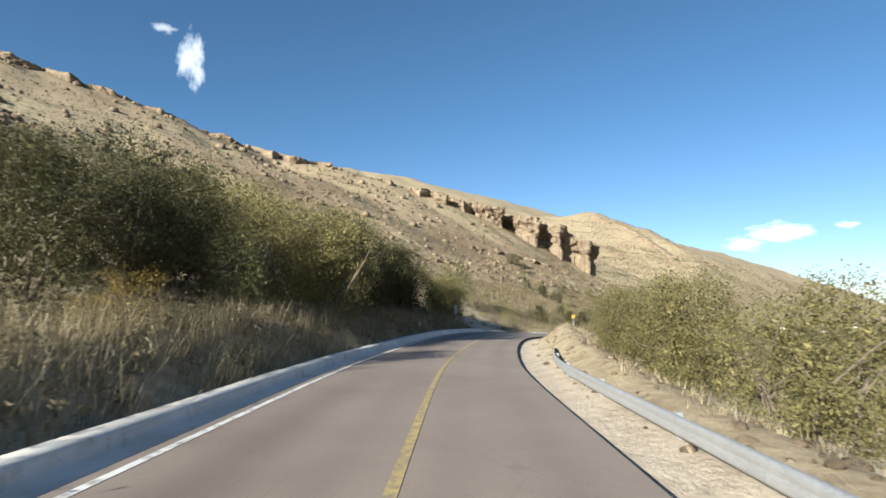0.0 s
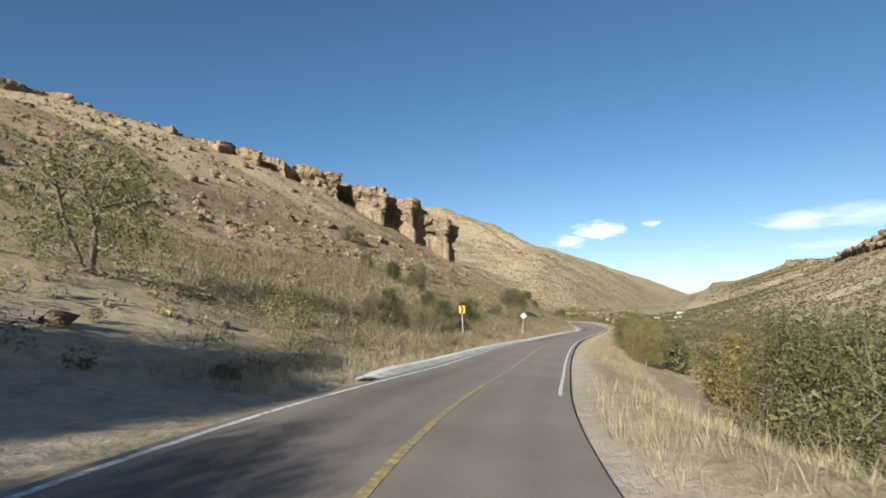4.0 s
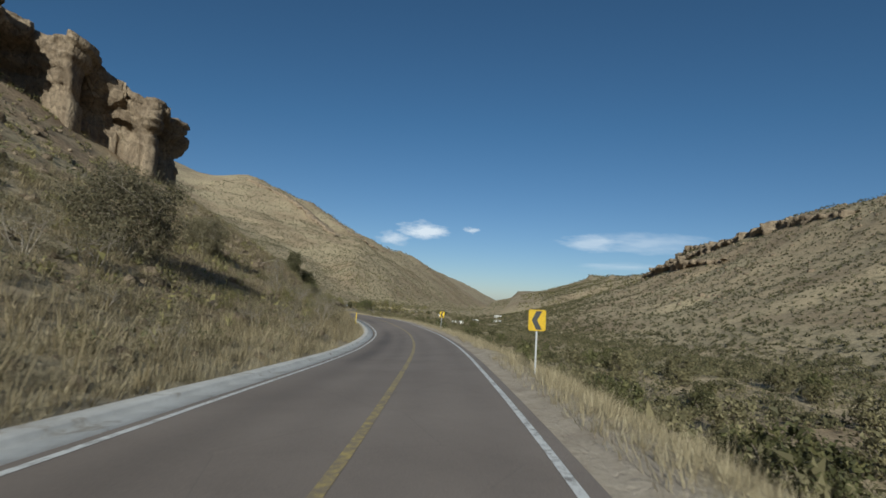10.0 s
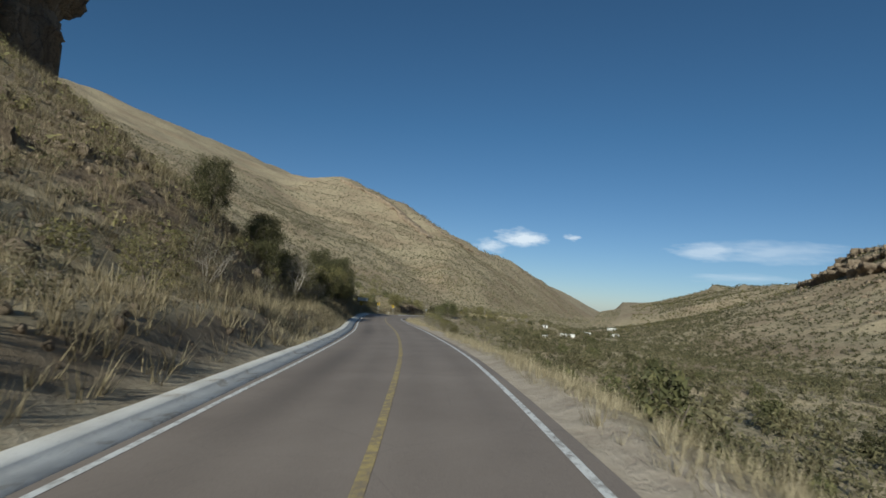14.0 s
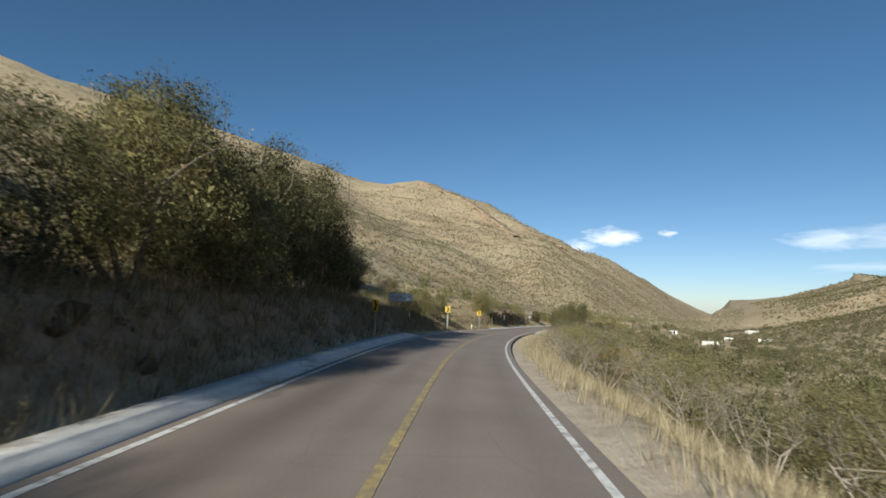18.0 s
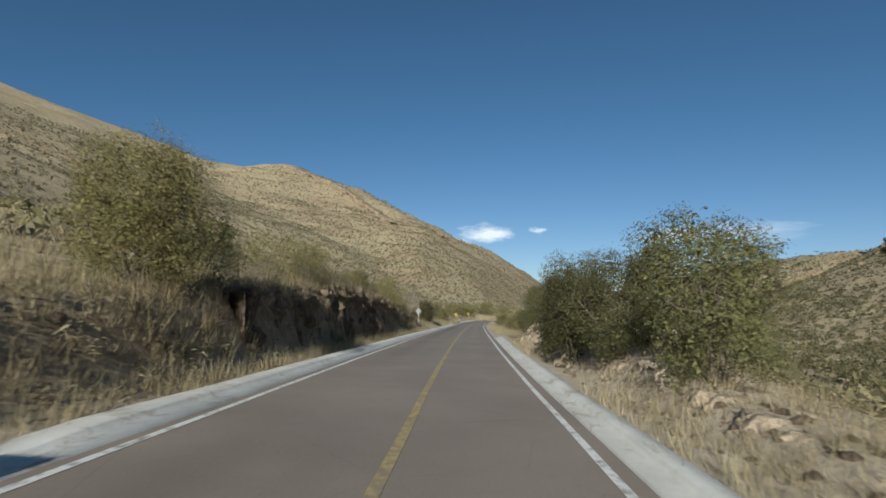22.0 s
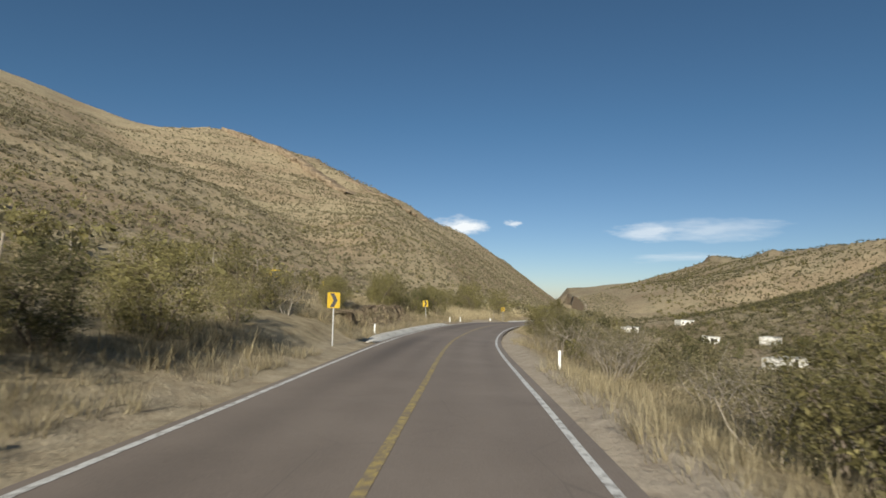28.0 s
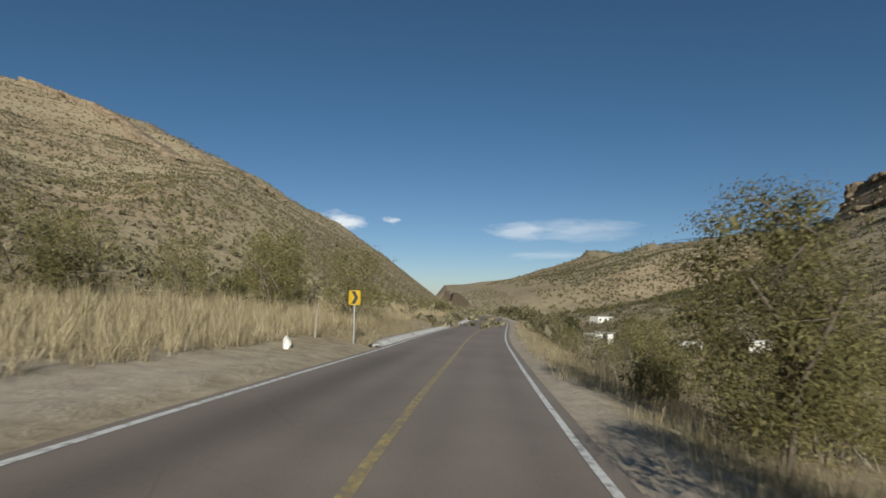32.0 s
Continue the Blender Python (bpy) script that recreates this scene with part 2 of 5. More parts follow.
ROOF = speckled("corrugated_sheet", (0.4, 0.4, 0.4), (0.6, 0.6, 0.58), 1, 12, 0.5, 0.2, 0.02, 0.4, 0.4)
OLIVE = leafy("olive_leaves", (0.12, 0.108, 0.047), (0.235, 0.21, 0.088), (0.35, 0.295, 0.125), 0.42)
HILL_SCRUB = leafy("hill_scrub", (0.11, 0.098, 0.058), (0.21, 0.185, 0.112), (0.32, 0.275, 0.17), 0.35)
VALLEY = leafy("dusty_valley_leaves", (0.1, 0.09, 0.048), (0.21, 0.185, 0.098), (0.31, 0.265, 0.145), 0.4)
GREEN = leafy("green_leaves", (0.075, 0.077, 0.034), (0.155, 0.15, 0.065), (0.23, 0.21, 0.09), 0.4)
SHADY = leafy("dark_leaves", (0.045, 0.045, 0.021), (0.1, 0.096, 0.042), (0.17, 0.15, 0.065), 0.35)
DUSKY = leafy("dusky_leaves", (0.065, 0.062, 0.032), (0.13, 0.12, 0.06), (0.2, 0.18, 0.09), 0.35)
BRUSH = leafy("dry_brush", (0.13, 0.11, 0.07), (0.3, 0.255, 0.16), (0.42, 0.35, 0.22), 0.4)
OCHRE = leafy("autumn_leaves", (0.12, 0.095, 0.03), (0.27, 0.2, 0.055), (0.36, 0.24, 0.07), 0.4)
GREYISH = leafy("grey_scrub", (0.11, 0.098, 0.06), (0.2, 0.175, 0.105), (0.28, 0.23, 0.14), 0.4)
STRAW = leafy("straw_blades", (0.19, 0.155, 0.09), (0.42, 0.35, 0.22), (0.55, 0.47, 0.31), 0.3)
BROWN_GRASS = leafy("weathered_grass", (0.12, 0.097, 0.056), (0.28, 0.225, 0.13), (0.42, 0.345, 0.215), 0.3)

# ---- plan: a runs along the valley, b to its left ----
AXIS = radians(27.4)
CA, SA = math.cos(AXIS), math.sin(AXIS)


def place(a, b):
    return a * SA - b * CA, a * CA + b * SA


def hermite(x, xs, ys):
    """A smooth curve through the knots, straight beyond them."""
    xs, ys, x = np.asarray(xs, float), np.asarray(ys, float), np.asarray(x, float)
    d = np.gradient(ys, xs)
    i = np.clip(np.searchsorted(xs, x) - 1, 0, len(xs) - 2)
    h = xs[i + 1] - xs[i]
    s = (x - xs[i]) / h
    k = np.clip(s, 0, 1)
    v = ((2 * k**3 - 3 * k**2 + 1) * ys[i] + (k**3 - 2 * k**2 + k) * h * d[i] + (3 * k**2 - 2 * k**3) * ys[i + 1] + (k**3 - k**2) * h * d[i + 1])
    return v + np.where(s < 0, s * h * d[0], 0) + np.where(s > 1, (s - 1) * h * d[-1], 0)


ROAD = [(-400, -150, 7.7), (-160, -66, 2.1), (-60, -25.07, -0.04), (-0.4, 0.65, -1.31), (20.9, 10.4, -1.9), (42.9, 17.4, -2.37), (63.5, 20.47, -3.41),
        (84.7, 20.6, -4.88), (109.5, 19.33, -5.91), (135.6, 16.26, -7.14), (161.7, 12.62, -8.31), (187.9, 9.98, -9.55), (214.7, 9.14, -10.53),
        (239.5, 10.95, -10.98), (263.5, 14.24, -11.72), (289.3, 19.02, -12.36), (318.1, 23.32, -13.12), (346.4, 25.17, -14.08), (376.9, 24.1, -15.04),
        (408.5, 22.23, -15.96), (438.2, 20.13, -16.88), (462.1, 18.26, -17.63), (488.4, 15.8, -18.39), (514.5, 12.69, -19.15), (543.1, 6.21, -19.91),
        (580, -6.82, -21.41), (640, -31.4, -23.03), (760, -64, -25.1), (1000, -150, -31.1), (1500, -290, -39.1)]
BANK = [(-300, 0), (-100, 0), (0, 0.8), (28, -1.3), (57, -3.4), (85, -4.7), (118, -0), (153, 0.5), (188, 4.5), (223, 4.6), (256, 2.5), (289, 1.1), (327, -4.6), (367, -2.2), (409, 0.1), (446, 1.1), (479, 0.7), (515, -2.6), (553, -3.7), (640, 0), (760, 0), (1000, 0)]
RA, RB, RZ = zip(*ROAD)


def road_b(a):
    return hermite(a, RA, RB)


def road_z(a):
    return hermite(a, RA, RZ)


def road_slope(a):
    return (road_b(np.asarray(a, float) + 1) - road_b(np.asarray(a, float) - 1)) / 2


def road_bank(a):
    return -np.tan(np.radians(hermite(a, *zip(*BANK))))


def beside(a, u):
    """b at u metres to the left of the road's middle line."""
    return road_b(a) + u * np.sqrt(1 + road_slope(a) ** 2)


def lattice(ix, iy, seed):
    h = (ix * 374761393 + iy * 668265263 + seed * 974634777) & 0x7FFFFFFF
    h = ((h ^ (h >> 13)) * 1274126177) & 0x7FFFFFFF
    return ((h ^ (h >> 16)) & 0xFFFF) / 65535.0


def value_noise(x, y, seed=0):
    ix, iy = np.floor(x).astype(np.int64), np.floor(y).astype(np.int64)
    fx, fy = x - ix, y - iy
    fx, fy = fx * fx * (3 - 2 * fx), fy * fy * (3 - 2 * fy)
    n = lambda i, j: lattice(ix + i, iy + j, seed)
    return (n(0, 0) * (1 - fx) + n(1, 0) * fx) * (1 - fy) + (n(0, 1) * (1 - fx) + n(1, 1) * fx) * fy - 0.5


def fbm(x, y, size, octaves=4, seed=0):
    v, amp = 0, 1.0
    for k in range(octaves):
        v = v + amp * value_noise(x / size + 17.3 * k, y / size - 9.1 * k, seed + k)
        size, amp = size / 2.1, amp * 0.52
    return v


def step(lo, hi, x):
    s = np.clip((x - lo) / (hi - lo), 0, 1)
    return s * s * (3 - 2 * s)


def soft_max(p, q, k):
    h = np.clip(0.5 + 0.5 * (p - q) / k, 0, 1)
    return q * (1 - h) + p * h + k * h * (1 - h)


def bell(a, mid, half):
    return np.exp(-((a - mid) / half) ** 2)


# crest of the rocky spur over the first bends, by a: b and height
SPUR = [(-400, 420, 205), (0, 300, 121), (100, 225, 87), (140, 193, 75), (165, 175, 65), (199, 137, 54), (215, 119, 48), (229, 107, 42), (240, 96, 37), (250, 88, 32), (260, 80, 27), (270, 70, 21), (280, 62, 14), (290, 54, 3), (305, 44, -10)]
# crest of the far hill, by b: a and height
FAR_HILL = [(-420, 1700, -40), (-262, 1478, -30), (-130, 1300, 31), (-25, 1150, 71), (36, 1000, 80), (129, 1131, 138), (271, 1246, 207), (330, 1215, 194), (400, 1165, 200), (470, 1140, 216), (540, 1090, 240), (640, 1010, 256), (750, 960, 285), (1200, 900, 330), (2500, 900, 350)]
# crest of the hills across the valley, by a: b and height
ACROSS = [(-600, -330, 150), (200, -330, 106), (468, -338, 80), (600, -352, 81), (700, -372, 73), (845, -406, 72), (872, -410, 48), (900, -405, 42), (950, -396, 42), (1050, -405, 44), (1179, -425, 47), (1336, -460, 54), (1486, -545, 62), (1800, -760, 50), (2400, -1100, 60)]


def line(x, table, column):
    return np.interp(x, [r[0] for r in table], [r[column] for r in table])


def ground(a, b):
    """Height of the land, in metres."""
    a, b = np.asarray(a, float), np.asarray(b, float)
    rb, zr, sl = road_b(a), road_z(a), road_slope(a)
    u = (b - rb) / np.sqrt(1 + np.clip(sl, -0.5, 0.5) ** 2)
    tilt = road_bank(a)
    bed = zr + np.clip(u, -6, 6) * tilt
    # left: roadside bank, then the hillside
    bank = (0.5 + 2.0 * bell(a, 402, 30) + 0.8 * bell(a, 20, 30) + 0.9 * bell(a, 235, 40) + 0.6 * bell(a, 408, 16) + 1.2 * bell(a, 308, 26) - 0.7 * bell(a, 560, 30) + 0.7 * bell(a, 522, 9) - 0.6 * bell(a, 70, 10))
    cut = bell(a, 402, 26)
    rise = 0.1 + 0.14 * step(150, 300, a) - 0.09 * step(520, 600, a)
    left = bed + bank * step(4.6 + 1.1 * cut, 6.8 - 0.3 * cut, u) + rise * np.clip(u - 5.5, 0, 45) + (0.12 + 0.3 * step(240, 330, a)) * np.clip(u - 50, 0, 750)
    bc, zc = line(a, SPUR, 1), line(a, SPUR, 2)
    foot = rb + 6
    f = np.clip((b - foot) / np.maximum(bc - foot, 5), 0, 1)
    spur = np.where(b < bc, bed - 0.3 + (zc - bed) * (0.86 * f + 0.14 * f * f), zc - 0.3 * (b - bc))
    spur = spur - 200 * step(300, 330, a)
    spur = spur + 4.0 * bell(a, 262, 15) * step(5.5, 17, u) * (1 - step(28, 50, u))
    left = soft_max(left, spur, 0.2 + 2.8 * step(7, 30, u))
    ac, zh = line(b, FAR_HILL, 1), line(b, FAR_HILL, 2)
    k = 0.22 + 0.08 * step(-10, 90, b)
    far = zh - np.where(a < ac, k * (ac - a), 0.25 * (a - ac))
    # right: the drop to the valley floor, and the hills across
    floor = -13.5 - 0.0245 * np.clip(a, -200, 700) - 0.012 * np.clip(a - 700, 0, 1500) - 1.8 * step(240, 330, a)
    edge = 3.6 + 1.5 * bell(a, 40, 40)
    mound = 2.0 * bell(a, 396, 22) * step(4.4, 6.2, -u) * (1 - step(11, 22, -u)) + 1.5 * bell(a, 40, 24) * step(3.6, 6, -u) * (1 - step(7, 11, -u))
    fall = 0.42 - 0.17 * step(300, 400, a)
    right = soft_max(bed - 0.05 * np.clip(-u - 3, 0, 2) - fall * np.clip(-u - edge - 0.6, 0, 400) + mound, floor, 2.5)
    bx, zx = line(a, ACROSS, 1), line(a, ACROSS, 2)
    g = np.clip((b + 95 + 0.04 * np.clip(a - 800, 0, 2000)) / np.minimum(bx + 95, -40), 0, 1)
    hollow = bell(a, 875, 90)
    over = np.where(b > bx, floor + (zx - floor) * ((0.55 - 0.3 * hollow) * g + (0.45 + 0.3 * hollow) * g ** (1.8 + 1.5 * hollow)), zx - 0.12 * (bx - b))
    cliff = 5 * bell(a, 800, 65) * step(0.86, 0.93, g)
    right = soft_max(right, over + cliff - 2, 4.0)
    z = np.where(u > 0, left, right)
    z = soft_max(z, far, 6.0)
    ends = 30 * bell(a, 3300, 500) * (0.6 + fbm(a, b, 700, 3, 5)) + 70 * bell(a, -700, 250)
    z = z + ends * step(60, 400, np.abs(u))
    # relief
    away = np.abs(u)
    wild = step(5.0, 16, away)
    hill = step(30, 160, away) * step(-5, 40, z - floor)
    z = z + wild * (0.5 * fbm(a, b, 7, 3, 1) + 1.6 * step(12, 50, away) * fbm(a, b, 26, 4, 2)) + hill * (9 * fbm(a, b, 110, 4, 3) - 5 * np.abs(fbm(a, b, 75, 3, 8)))
    z = z + 0.12 * step(4.4, 6, away) * fbm(a, b, 1.6, 2, 4)
    # the bed under the road
    return np.where((u > -3.2) & (u < 4.2) & (a < 705), bed - 0.14, z)


def mesh_from(name, verts, faces, mats, smooth=False):
    me = bpy.data.meshes.new(name)
    verts, faces = np.asarray(verts, np.float32), np.asarray(faces, np.int32)
    n, k = faces.shape
    me.vertices.add(len(verts))
    me.vertices.foreach_set("co", verts.ravel())
    me.loops.add(n * k)
    me.loops.foreach_set("vertex_index", faces.ravel())
    me.polygons.add(n)
    me.polygons.foreach_set("loop_start", np.arange(0, n * k, k, dtype=np.int32))
    me.polygons.foreach_set("loop_total", np.full(n, k, np.int32))
    if smooth:
        me.polygons.foreach_set("use_smooth", np.ones(n, bool))
    me.update()
    me.validate()
    for m in (mats if isinstance(mats, (list, tuple)) else [mats]):
        me.materials.append(m)
    return me


def grid_faces(rows, cols):
    i = (np.arange(rows - 1)[:, None] * cols + np.arange(cols - 1)[None]).ravel()
    return np.stack([i, i + 1, i + cols + 1, i + cols], 1)


def part(name, bm, mat, parent, label=""):
    """Links a bmesh, or a ready mesh, as one mesh object under a thing."""
    if isinstance(bm, bmesh.types.BMesh):
        me = bpy.data.meshes.new(name)
        bm.to_mesh(me)
        bm.free()
        me.materials.append(mat)
    else:
        me = bm
    ob = new(name, me)
    ob.parent = parent
    return tagged(ob, label)


def thing(name, label, category, at=None, group="", kind=""):
    ob = new(name)
    ob.empty_display_size = 0.2
    if at is not None:
        ob.matrix_basis = at
    return tagged(ob, label, category, group, kind)


def box_bm(size, at=(0, 0, 0), bevel=0.0, turn=None):
    bm = bmesh.new()
    bmesh.ops.create_cube(bm, size=1)
    bmesh.ops.scale(bm, vec=size, verts=bm.verts)
    if bevel:
        bmesh.ops.bevel(bm, geom=bm.edges[:], offset=bevel, segments=2, affect="EDGES")
    if turn:
        bmesh.ops.rotate(bm, matrix=Euler(turn).to_matrix(), verts=bm.verts)
    bmesh.ops.translate(bm, vec=at, verts=bm.verts)
    return bm


def plate_bm(outline, thick, y=0.0, bevel=0.0):
    """A plate in the x-z plane, its face towards -y."""
    bm = bmesh.new()
    f = bm.faces.new([bm.verts.new((x, y, z)) for x, z in outline])
    bmesh.ops.solidify(bm, geom=[f], thickness=thick)
    return bm


# ---- land ----
def spaced(*runs):
    out = []
    for lo, hi, d in runs:
        out += list(np.arange(lo, hi - 1e-6, d))
    return np.array(out + [runs[-1][1]])


ALONG = spaced((-1500, -160, 60), (-160, -12, 6), (-12, 600, 1.8), (600, 1000, 5), (1000, 1800, 12), (1800, 4400, 80))
half = spaced((4.4, 9, 0.45), (9, 44, 1.5), (44, 150, 4), (150, 720, 12), (720, 3000, 90))
ACROSS_ROAD = np.concatenate([-half[::-1], [-3.7, -3.19, -1.0, 1.5, 4.19], half[1:]])
ACROSS_ROAD.sort()
ga, gu = np.meshgrid(ALONG, ACROSS_ROAD, indexing="ij")
fade = 1 - step(150, 700, np.abs(gu))
gb = road_b(np.clip(ga, -400, 1500)) * fade + gu * (1 + (np.sqrt(1 + road_slope(ga) ** 2) - 1) * fade)
gz = ground(ga, gb)
gx, gy = place(ga, gb)
land = mesh_from("land", np.stack([gx, gy, gz], -1).reshape(-1, 3), grid_faces(*ga.shape)[:, ::-1], GROUND, True)
# cover: red bare rock, green trodden dirt, blue scrub
slope_b = np.abs(np.gradient(gz, axis=1) / np.maximum(np.gradient(gb, axis=1), 0.1))
rocky = step(0.55, 0.95, slope_b) * 0.8 + 0.75 * step(-0.1, 0.12, fbm(ga, gb, 11, 3, 23)) * step(6, 12, gu) * (1 - step(300, 340, ga)) * step(60, 110, ga) * (1 - 0.5 * step(60, 120, gu)) + 0.9 * step(0.12, 0.3, fbm(ga, gb, 40, 3, 21)) * step(14, 40, np.abs(gu)) * 0.6
dirt = step(-4.6, -3.5, gu) * (1 - step(-3, -2, gu)) + (step(3, 4, gu) * (1 - step(4.8, 6, gu))) * 0.3
dirt = np.maximum(dirt, bell(ga, 60, 11) * step(4, 5, gu) * (1 - step(10, 18, gu)))
dirt = np.maximum(dirt, bell(ga, 563, 10) * step(4, 5, gu) * (1 - step(6.5, 9, gu)))
dirt = np.maximum(dirt, 0.8 * bell(ga, 45, 30) * (1 - step(-10, -8, -np.abs(gu))) * (gu < 0))
dirt = np.maximum(dirt, 0.8 * bell(ga, 388, 26) * (1 - step(9, 13, np.abs(gu))) * (gu < 0))
scrub = step(10, 40, np.abs(gu)) * (0.5 + 0.5 * step(-0.1, 0.2, fbm(ga, gb, 60, 3, 31)))
scrub = np.where(gu < 0, np.maximum(scrub, step(6, 16, -gu) * 0.9), scrub) * 1.0
scrub = scrub * (1 - 0.9 * bell(ga, 600, 45) * bell(gb, -62, 26))
cover = np.stack([np.clip(rocky, 0, 1), np.clip(dirt, 0, 1), np.clip(scrub, 0, 1), np.ones_like(rocky)], -1)
layer = land.color_attributes.new("cover", "FLOAT_COLOR", "POINT")
layer.data.foreach_set("color", cover.astype(np.float32).ravel())
land_ob = tagged(new("ground", land), "dry grassy mountain slopes and a scrub-covered valley floor", "ground", kind="structure")


# ---- road ----
def ribbon(name, mat, lo, hi, u0, u1, lift=0.0, wear=False, d=1.5, cols=2, wander=0.0):
    al = np.arange(lo, hi + 0.01, d)
    us = np.linspace(u0, u1, cols)
    aa, uu = np.meshgrid(al, us, indexing="ij")
    if wander:
        uu = uu + wander * fbm(aa, uu * 0, 9, 3, int(abs(u0) * 10))
    bb = beside(aa, uu)
    zz = road_z(aa) + uu * road_bank(aa) + lift
    x, y = place(aa, bb)
    me = mesh_from(name, np.stack([x, y, zz], -1).reshape(-1, 3), grid_faces(*aa.shape)[:, ::-1], mat, True)
    if wear:
        w = 1.15 * np.exp(-((uu - 2.1) / 0.6) ** 2) + 0.5 * np.exp(-((uu - 0.8) / 0.35) ** 2) + 0.35 * np.exp(-((uu + 0.6) / 0.3) ** 2) + 0.4 * np.exp(-((uu + 1.9) / 0.3) ** 2)
        w = np.clip(w * (0.55 + 0.9 * fbm(aa, uu, 14, 3, 41)), 0, 1) * 0.95
        me.attributes.new("wear", "FLOAT", "POINT").data.foreach_set("value", w.astype(np.float32).ravel())
    return me


road = tagged(new("road", ribbon("road", ASPHALT, -150, 700, -2.78, 3.42, 0.0, True, cols=28)), "worn brown-grey asphalt two-lane mountain road", "road", kind="structure")
part("centre_line", ribbon("centre_line", YELLOW_LINE, -100, 699, -0.075, 0.075, 0.006, wander=0.02), None, road, "faded yellow centre line")
part("edge_line", ribbon("edge_line", WHITE_LINE, 74, 699, -2.55, -2.43, 0.006, wander=0.03), None, road, "worn white edge line")
part("edge_line", ribbon("edge_line", WHITE_LINE, -100, 699, 3.12, 3.25, 0.006, wander=0.03), None, road, "worn white edge line")


def kerb_run(lo, hi, side, inner, width, high, label):
    """A concrete gutter and kerb beside the road."""
    al = np.arange(lo, hi + 0.01, 1.0)
    prof = [(0, -0.25), (0, 0.012), (width * 0.46, 0.0), (width * 0.52, high * 0.8), (width * 0.56, high), (width, high * 1.05), (width + 0.04, -0.3)]
    rows = []
    e = step(0, 3, al - lo) * step(0, 3, hi - al)
    for p, q in prof:
        u = side * (inner + p + 0.03 * fbm(al, al * 0, 5, 2, 3) * (p > 0))
        x, y = place(al, beside(al, u))
        rows.append(np.stack([x, y, road_z(al) + u * road_bank(al) + (q * e - 0.06 * (1 - e) if q > -0.1 else q) + 0.014 * fbm(al, al * 0 + p, 3, 2, 6) * (q > 0.02)], -1))
    v = np.stack(rows, 1)
    f = grid_faces(v.shape[0], v.shape[1])
    me = mesh_from("kerb", v.reshape(-1, 3), f if side > 0 else f[:, ::-1], CONCRETE)
    bm = bmesh.new()
    bm.from_mesh(me)
    bmesh.ops.holes_fill(bm, edges=[e for e in bm.edges if e.is_boundary])
    bmesh.ops.recalc_face_normals(bm, faces=bm.faces)
    bm.to_mesh(me)
    bm.free()
    tagged(new("kerb", me), label, "kerb", kind="structure")


LK = "whitewashed concrete gutter and kerb beside the asphalt"
kerb_run(-60, 56, 1, 3.47, 0.8, 0.24, LK)
kerb_run(75, 328, 1, 3.47, 0.95, 0.1, LK)
kerb_run(372, 484, 1, 3.47, 0.95, 0.09, LK)
kerb_run(508, 538, 1, 3.47, 0.95, 0.1, LK)
kerb_run(579, 698, 1, 3.47, 0.8, 0.11, LK)
kerb_run(368, 412, -1, 2.85, 0.6, 0.1, "whitewashed concrete gutter on the shoulder")


# ---- plants ----
def leaves(rng, centres, radius, per, size, flat=0.75, slim=0.55, heart=None):
    """Small leaf blades laid round each centre: vertices and triangles."""
    n = len(centres) * per
    c = np.repeat(centres, per, 0)
    r = np.repeat(radius, per) if np.ndim(radius) else np.full(n, radius)
    d = rng.normal(size=(n, 3))
    d /= np.linalg.norm(d, axis=1)[:, None]
    p = c + d * (r * rng.random(n) ** 0.4)[:, None] * np.array([1, 1, flat])
    s = size * (0.6 + 0.8 * rng.random(n))[:, None]
    far = p - (np.asarray(heart) if heart is not None else c - (0, 0, 0.3))
    far = far / np.maximum(np.linalg.norm(far, axis=1), 1e-6)[:, None]
    out = unit(0.7 * d + 0.7 * far + 0.25 * rng.normal(size=(n, 3)))
    face = unit(out + 0.55 * rng.normal(size=(n, 3)))
    t1 = unit(np.cross(face, rng.normal(size=(n, 3))))
    t2 = np.cross(face, t1)
    v = np.stack([p - t1 * s + t2 * s * slim, p - t1 * s * 0.4 - t2 * s * slim, p + t1 * s * 1.2], 1).reshape(-1, 3)
    return v, np.arange(n * 3).reshape(-1, 3)


def unit(v):
    return v / np.maximum(np.linalg.norm(v, axis=1), 1e-6)[:, None]


def tube(path, radii, sides=5):
    path = np.asarray(path, float)
    v = []
    for i, p in enumerate(path):
        d = path[min(i + 1, len(path) - 1)] - path[max(i - 1, 0)]
        d = d / max(np.linalg.norm(d), 1e-6)
        e = np.cross(d, (0.3, 0.9, 0.2))
        e /= max(np.linalg.norm(e), 1e-6)
        g = np.cross(d, e)
        for k in range(sides):
            w = 2 * math.pi * k / sides
            v.append(p + radii[i] * (e * math.cos(w) + g * math.sin(w)))
    f = [(i * sides + k, i * sides + (k + 1) % sides, (i + 1) * sides + (k + 1) % sides, (i + 1) * sides + k) for i in range(len(path) - 1) for k in range(sides)]
    return np.array(v), np.array(f)


def joined(chunks):
    vs, fs, at = [], [], 0
    for v, f in chunks:
        vs.append(v)
        fs.append(f + at)
        at += len(v)
    return np.concatenate(vs), np.concatenate(fs)


def foliage(name, chunks, mat):
    return mesh_from(name, *joined(chunks), mat)


